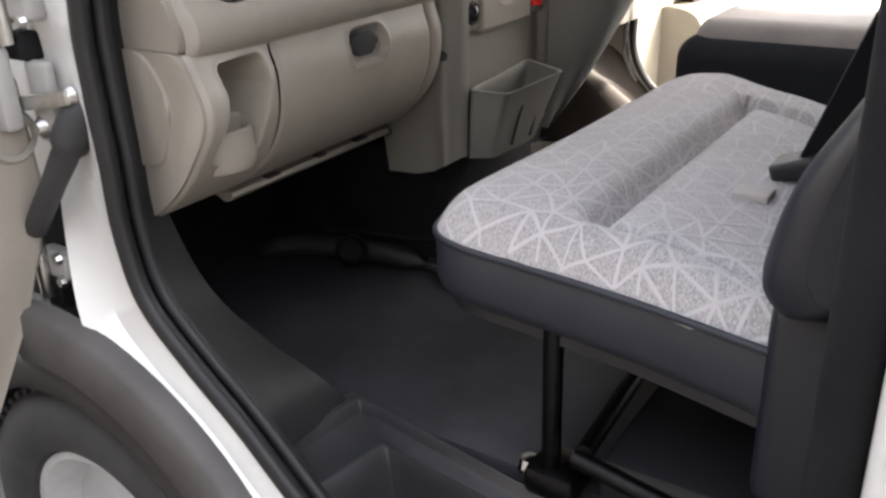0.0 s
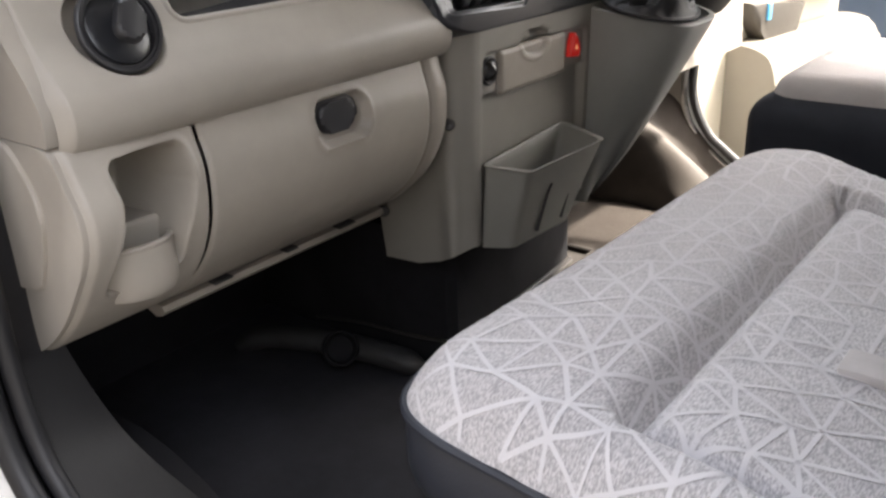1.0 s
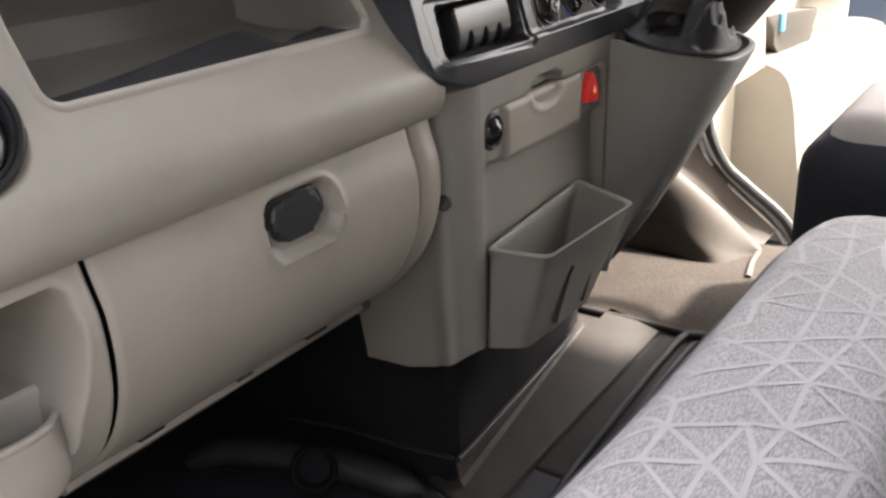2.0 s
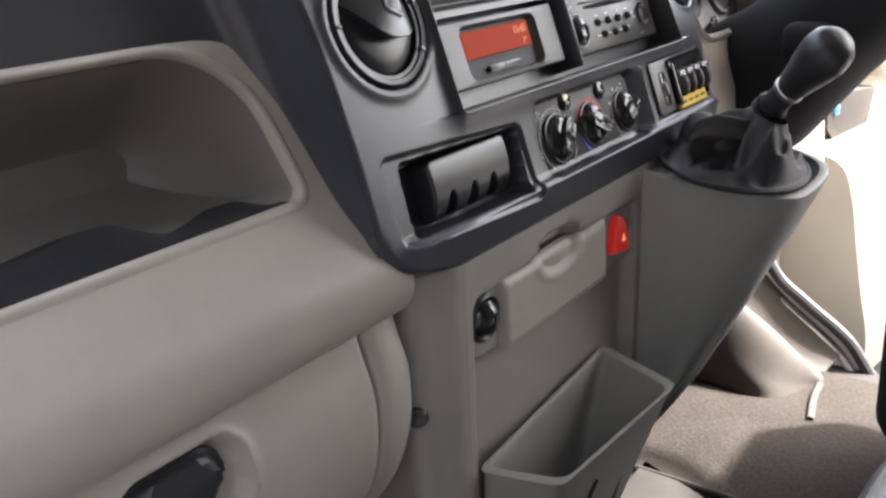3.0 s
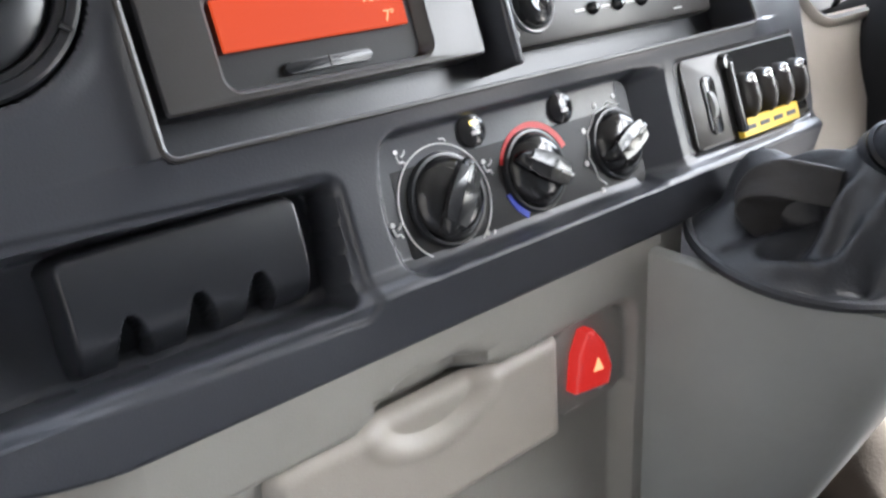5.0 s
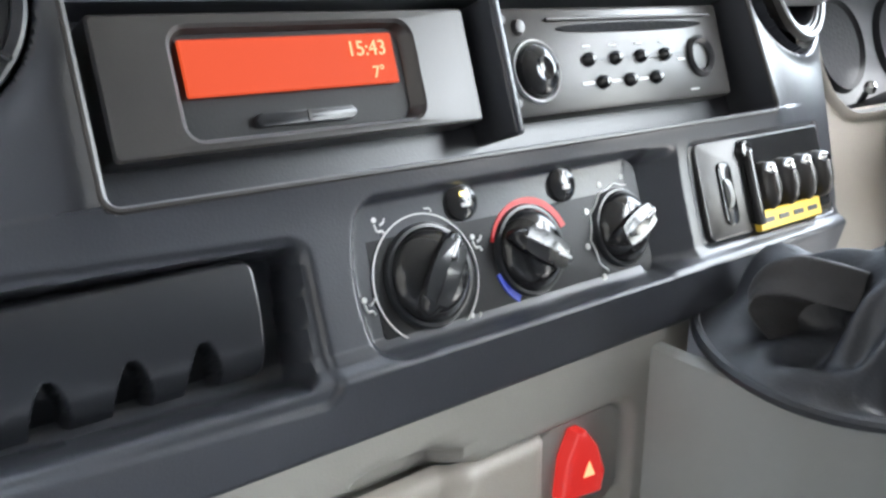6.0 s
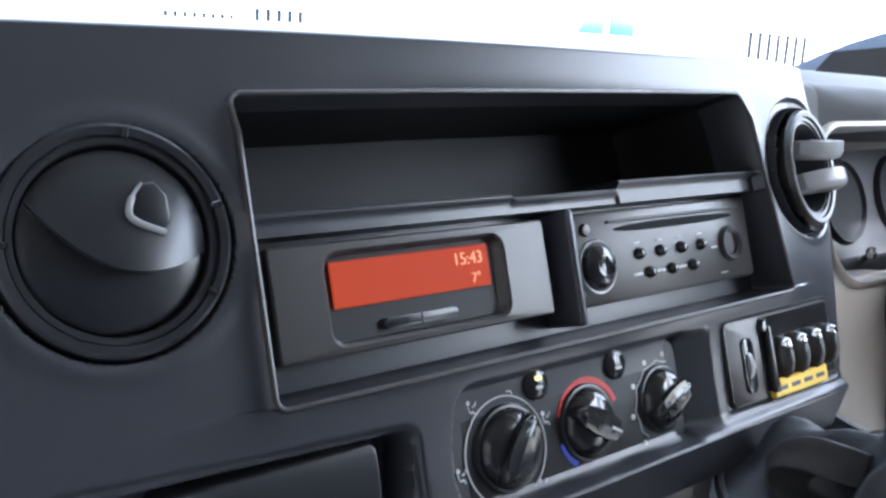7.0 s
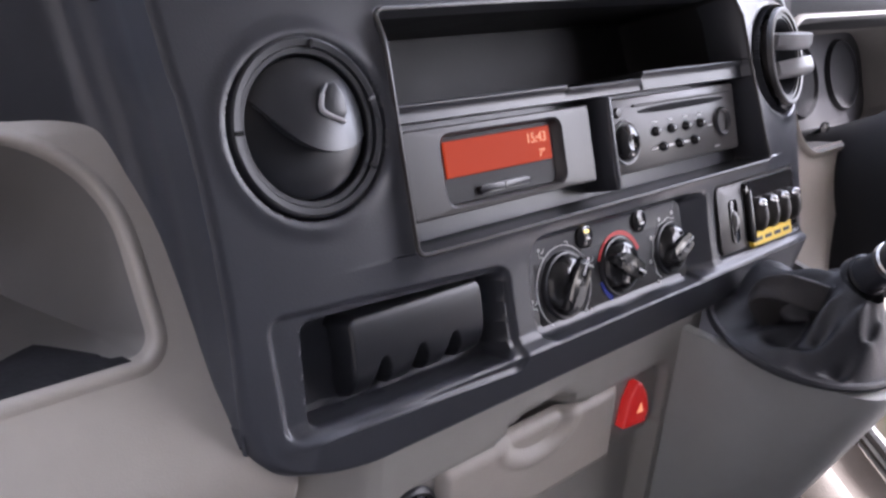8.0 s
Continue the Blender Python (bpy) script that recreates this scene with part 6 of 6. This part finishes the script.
# ---- steering column, wheel and instruments on the driver's side ----
def driver_controls():
    e = thing("steering_wheel", (-0.80, 2.06, 1.30), "black steering wheel on a shrouded column", "steering wheel")
    m = Matrix.Translation((-0.60, 2.06, 1.42)) @ Matrix.Rotation(radians(62), 4, "Y")
    part("rim", tube([tuple(m @ Vector((0.20 * math.cos(a), 0.20 * math.sin(a), 0))) for a in np.linspace(0, 2 * math.pi, 64, endpoint=False)], 0.015, 12, True), LEATHER, e)
    part("hub", lathe([(0, 0.01), (0.05, 0.008), (0.075, -0.01), (0.07, -0.05)], m, 32), BLACK, e)
    for a in (0, 120, 240):
        part("spoke", box((0.05, -0.02, -0.03), (0.195, 0.02, -0.012), 0.008, 3, m @ Matrix.Rotation(radians(a + 90), 4, "Z")), BLACK, e)
    sect = []
    for x, zc, hw, hh in ((-0.96, 1.23, 0.13, 0.09), (-0.90, 1.245, 0.135, 0.095), (-0.84, 1.275, 0.13, 0.095), (-0.76, 1.352, 0.115, 0.080), (-0.68, 1.412, 0.095, 0.064), (-0.63, 1.440, 0.08, 0.050)):
        sect.append([(x - 0.35 * hh * math.sin(a) * abs(math.sin(a)), 2.06 + hw * math.copysign(abs(math.cos(a)) ** 0.6, math.cos(a)), zc + hh * math.copysign(abs(math.sin(a)) ** 0.6, math.sin(a))) for a in np.linspace(0, 2 * math.pi, 40, endpoint=False)])
    sheet("column", np.array(sect), HOOD, e, "black column shroud", closed_v=True, sharp=60)
    part("switch_pod", box((-0.80, 1.915, 1.31), (-0.74, 1.95, 1.36), 0.014, 3), HOOD, e)
    peg = part("reset_peg", tube([(-0.962, 2.066, 1.320), (-0.93, 2.013, 1.339), (-0.902, 1.968, 1.356)], 0.0028, 10), BLACK, dash, "black reset peg with a bright tip")
    part("peg_tip", lathe([(0, 0.006), (0.0035, 0.005), (0.0052, 0.001), (0.0040, -0.004), (0, -0.005)], Matrix.Translation((-0.900, 1.966, 1.357)), 16), CHROME, peg)
    # beige fascia on the driver's side, with the dial hollow
    u = np.linspace(1.835, 2.34, 120)
    v = np.linspace(-0.20, 0.215, 80)
    U, V = np.meshgrid(u, v, indexing="ij")
    w = -0.02 - 0.05 * np.clip(-V / 0.2, 0, 1)
    d = sd_rect(U, V, 1.855, 2.265, 0.068, 0.200, 0.045)
    w = w - 0.03 * np.clip((V - 0.194) / 0.010, 0, 1)
    sheet("driver_fascia", field(U, V, w), BEIGE, dash, "beige fascia round the instruments", sharp=60, keep=d[:-1, :-1] > -0.001)
    loops = []
    for k, depth in ((0.007, -0.024), (0.004, -0.0165), (0.0, -0.0150), (-0.003, -0.0175), (-0.006, -0.05), (-0.007, -0.12)):
        loops.append([tuple(PANEL @ Vector((x, y, depth))) for x, y in rounded(2.06, 0.134, 0.205 + k, 0.066 + k, 0.045 + k, 8)])
    sheet("binnacle_rim", np.array(loops[:3]), BEIGE, dash, "rounded beige rim of the instrument hollow", closed_v=True, sharp=60)
    sheet("binnacle", np.array(loops[2:]), BULKHEAD, dash, "dark grey instrument binnacle", closed_v=True, sharp=60)
    part("instrument_panel", prism(rounded(2.07, 0.14, 0.20, 0.075, 0.04), -0.13, -0.112, PANEL, 0.004), BLACK, dash)
    for cu in (1.95, 2.07, 2.19):
        part("dial", lathe([(0, 0.002), (0.040, 0.002), (0.043, 0.006), (0.046, 0.0)], on_panel(cu, 0.14, -0.112), 36), LINING, dash, "matt black dial")


driver_controls()


# ---- black carpeted box below the console, floor mats ----
structure(part("floor_tunnel", prism([(-1.36, 1.318), (-0.918, 1.318), (-0.905, 1.33), (-0.975, 1.80), (-1.36, 1.80)], FLOOR_Z, 0.93), LINING), "black carpeted box under the console", "floor tunnel")
part("skirt", prism([(-0.93, 1.322), (-0.9005, 1.322), (-0.9715, 1.802), (-1.0, 1.802)], FLOOR_Z + 0.001, FLOOR_Z + 0.016), BROWN_MAT, bpy.data.objects["floor_tunnel"])
sheet("skirt_slope", np.array([[(-0.902, 1.318, 0.754), (-0.899, 1.318, 0.722), (-0.893, 1.318, 0.7135)], [(-0.969, 1.797, 0.714), (-0.966, 1.797, 0.7138), (-0.960, 1.797, 0.7135)]]), BROWN_MAT, bpy.data.objects["floor_tunnel"], "brown rubber skirting under a pale strip", thick=0.003)
part("edge_strip", tube(smooth_path([(-0.906, 1.315, 0.758), (-1.002, 1.315, 0.744), (-1.105, 1.315, 0.736), (-1.22, 1.315, 0.716)]), 0.003, 8), UNIT, bpy.data.objects["floor_tunnel"])
part("edge_strip", tube([(-0.900, 1.318, 0.755), (-0.932, 1.56, 0.735), (-0.967, 1.795, 0.715)], 0.004), UNIT, bpy.data.objects["floor_tunnel"])
mat = thing("floor_mat", (-0.78, 1.6, FLOOR_Z), "dusty brown rubber mat strip on the cab floor", "floor mat")
part("mat_sheet", prism([(-0.945, 1.309), (-0.841, 1.272), (-0.841, 1.842), (-0.952, 1.885)], FLOOR_Z + 0.002, FLOOR_Z + 0.014, None, 0.003), BROWN_MAT, mat)
part("end_ridge", tube(smooth_path([(-0.955, 1.296, 0.706), (-0.90, 1.278, 0.708), (-0.835, 1.248, 0.708)]), 0.013, 12, squash=0.7), RUBBER, mat)
part("ridge", tube(smooth_path([(-0.78, 1.35, 0.712), (-0.79, 1.45, 0.714), (-0.80, 1.80, 0.714), (-0.78, 1.86, 0.714), (-0.70, 1.87, 0.712)]), 0.006), RUBBER, mat)
part("ridge", tube(smooth_path([(-0.755, 1.35, 0.712), (-0.765, 1.45, 0.714), (-0.775, 1.78, 0.714), (-0.76, 1.83, 0.714), (-0.70, 1.84, 0.712)]), 0.005), RUBBER, mat)
c = thing("carpet_piece", (-0.9, 2.0, FLOOR_Z), "worn brown carpet on the driver's floor", "carpet")
part("carpet_sheet", box((-1.12, 1.86, FLOOR_Z + 0.002), (-0.62, 2.30, FLOOR_Z + 0.014), 0.005), CARPET, c)
part("seam_strip", tube(smooth_path([(-0.795, 2.245, 0.716), (-0.790, 2.19, 0.718), (-0.776, 2.12, 0.717)]), 0.006, 8, squash=0.6), DUSTY_MAT, c, "raised light brown seam strip")
part("edge_binding", tube([(-1.12, 1.861, 0.710), (-0.90, 1.863, 0.711), (-0.62, 1.861, 0.710)], 0.005, 8), BROWN_MAT, c)
duct = thing("floor_duct", (-1.07, 1.24, FLOOR_Z), "black moulded heater duct across the footwell floor", "air duct")
duct_line = smooth_path([(-1.27, 1.170, 0.705), (-1.225, 1.200, 0.725), (-1.13, 1.238, 0.727), (-1.05, 1.258, 0.727), (-0.98, 1.272, 0.722), (-0.93, 1.283, 0.712)])
part("duct_body", tube(duct_line, [0.012, 0.017, 0.021, 0.024] + [0.026] * (len(duct_line) - 9) + [0.024, 0.020, 0.015, 0.009, 0.003], 18, squash=0.8), DUCT, duct)
turn = Vector((0.55, -0.45, 0.42)).normalized().to_track_quat("Z", "Y").to_matrix().to_4x4()
part("outlet", lathe([(0, -0.014), (0.021, -0.014), (0.024, 0.010), (0.027, 0.013), (0.030, 0.010), (0.031, -0.02)], Matrix.Translation((-1.058, 1.212, 0.748)) @ turn, 32), LINING, duct, "round black duct outlet")


# ---- outside: views through the windscreen, and an unseen added wall ----
def far_building():
    e = thing("distant_building", (-30, 40, 0.1), "pale rendered building with dark window slats", "building")
    pale = plastic("pale_render", (0.8, 0.8, 0.78), 0.9, 0.05, 0.3, 30)
    dark = plastic("dark_window_slat", (0.012, 0.013, 0.017), 0.9, 0.1, 0, spec=0.1)
    part("wall", box((-34, -20, 0.1), (-30, 170, 12), 0.05), pale, e)
    part("plinth", box((-30.1, -20, 0.1), (-29.95, 170, 0.7), 0.02), CONCRETE, e)
    for y0, z0, z1, n, step in ((12.95, 1.35, 2.7, 8, 0.34), (16.3, 1.5, 3.0, 5, 0.44), (47.6, 1.75, 3.95, 7, 1.0)):
        for k in range(n):
            part("slat", box((-30.07, y0 + k * step, z0), (-29.97, y0 + (k + 0.42) * step, z1), 0), dark, e)


far_building()


def parked_car():
    e = thing("parked_car", (-1.5, 5.15, 0.1), "blue-grey parked car outside the van", "car")
    paint = plastic("blue_grey_car_paint", (0.10, 0.13, 0.17), 0.3, 0.05, 0, coat=0.5)
    side = [(0.0, 0.35), (0.05, 0.80), (0.75, 0.95), (1.15, 1.20), (1.60, 1.40), (2.2, 1.48), (2.8, 1.42), (3.4, 1.20), (3.8, 1.0), (4.2, 0.90), (4.25, 0.35)]
    m = Matrix.Translation((-3.75, 5.15, 0.1)) @ Matrix.Scale(1.12, 4) @ Matrix(((1, 0, 0, 0), (0, 0, -1, 0), (0, 1, 0, 0), (0, 0, 0, 1)))
    part("body", prism([tuple(p) for p in smooth_path(side, 5)], -0.85, 0.85, m, 0.24, 6), paint, e)
    part("window", prism([(1.15, 0.98), (1.45, 1.34), (2.1, 1.41), (2.9, 1.38), (3.4, 1.02)], 0.80, 0.858, m), GLOSS, e)
    for x in (0.85, 3.4):
        for z in (-0.80, 0.66):
            w = part("wheel", prism(circle(x, 0.30, 0.30, 28), z, z + 0.16, m, 0.02), TYRE, e)
            part("rim", prism(circle(x, 0.30, 0.18, 24), z - 0.005, z + 0.165, m), STEEL, w)


parked_car()


def parked_van():
    e = thing("parked_van", (-13, 15, 0.1), "white parked van with teal tinted windows across the yard", "van")
    m = Matrix(((0, 0, 1, 0), (1, 0, 0, 0), (0, 1, 0, 0), (0, 0, 0, 1)))
    teal = plastic("teal_tinted_glass", (0.035, 0.085, 0.09), 0.2, 0.05, 0)
    part("body", prism([(12.6, 0.45), (12.6, 1.55), (13.25, 2.55), (13.8, 2.80), (17.2, 2.82), (17.25, 0.45)], -14.0, -12.02, m, 0.10, 4), WHITE_PAINT, e)
    for outline in ([(13.60, 2.12), (13.90, 2.52), (14.35, 2.56), (14.35, 2.12)], [(14.50, 2.12), (14.50, 2.56), (15.25, 2.56), (15.25, 2.12)]):
        part("window", prism(outline, -12.06, -12.005, m, 0.01), teal, e, "teal tinted window")
    for y in (13.4, 16.4):
        w = part("wheel", prism(circle(y, 0.46, 0.36, 28), -12.25, -11.98, m, 0.03), TYRE, e)
        part("rim", prism(circle(y, 0.46, 0.21, 24), -12.0, -11.975, m), RIM_PAINT, w)


parked_van()


# Out of view: a dark mass added to hold back low sky light.
def light_blocker():
    e = thing("blocker_wall", (0, -8.5, 0.1), "unseen dark wall added to block low light from the near side", "building")
    pale = plastic("dark_blocker_render", (0.07, 0.065, 0.06), 0.9, 0.1, 0.3, 30)
    part("wall", box((-16, -9.5, 0.1), (22, -8.5, 7.4), 0.05), pale, e)
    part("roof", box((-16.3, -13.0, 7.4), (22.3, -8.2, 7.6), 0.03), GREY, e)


light_blocker()
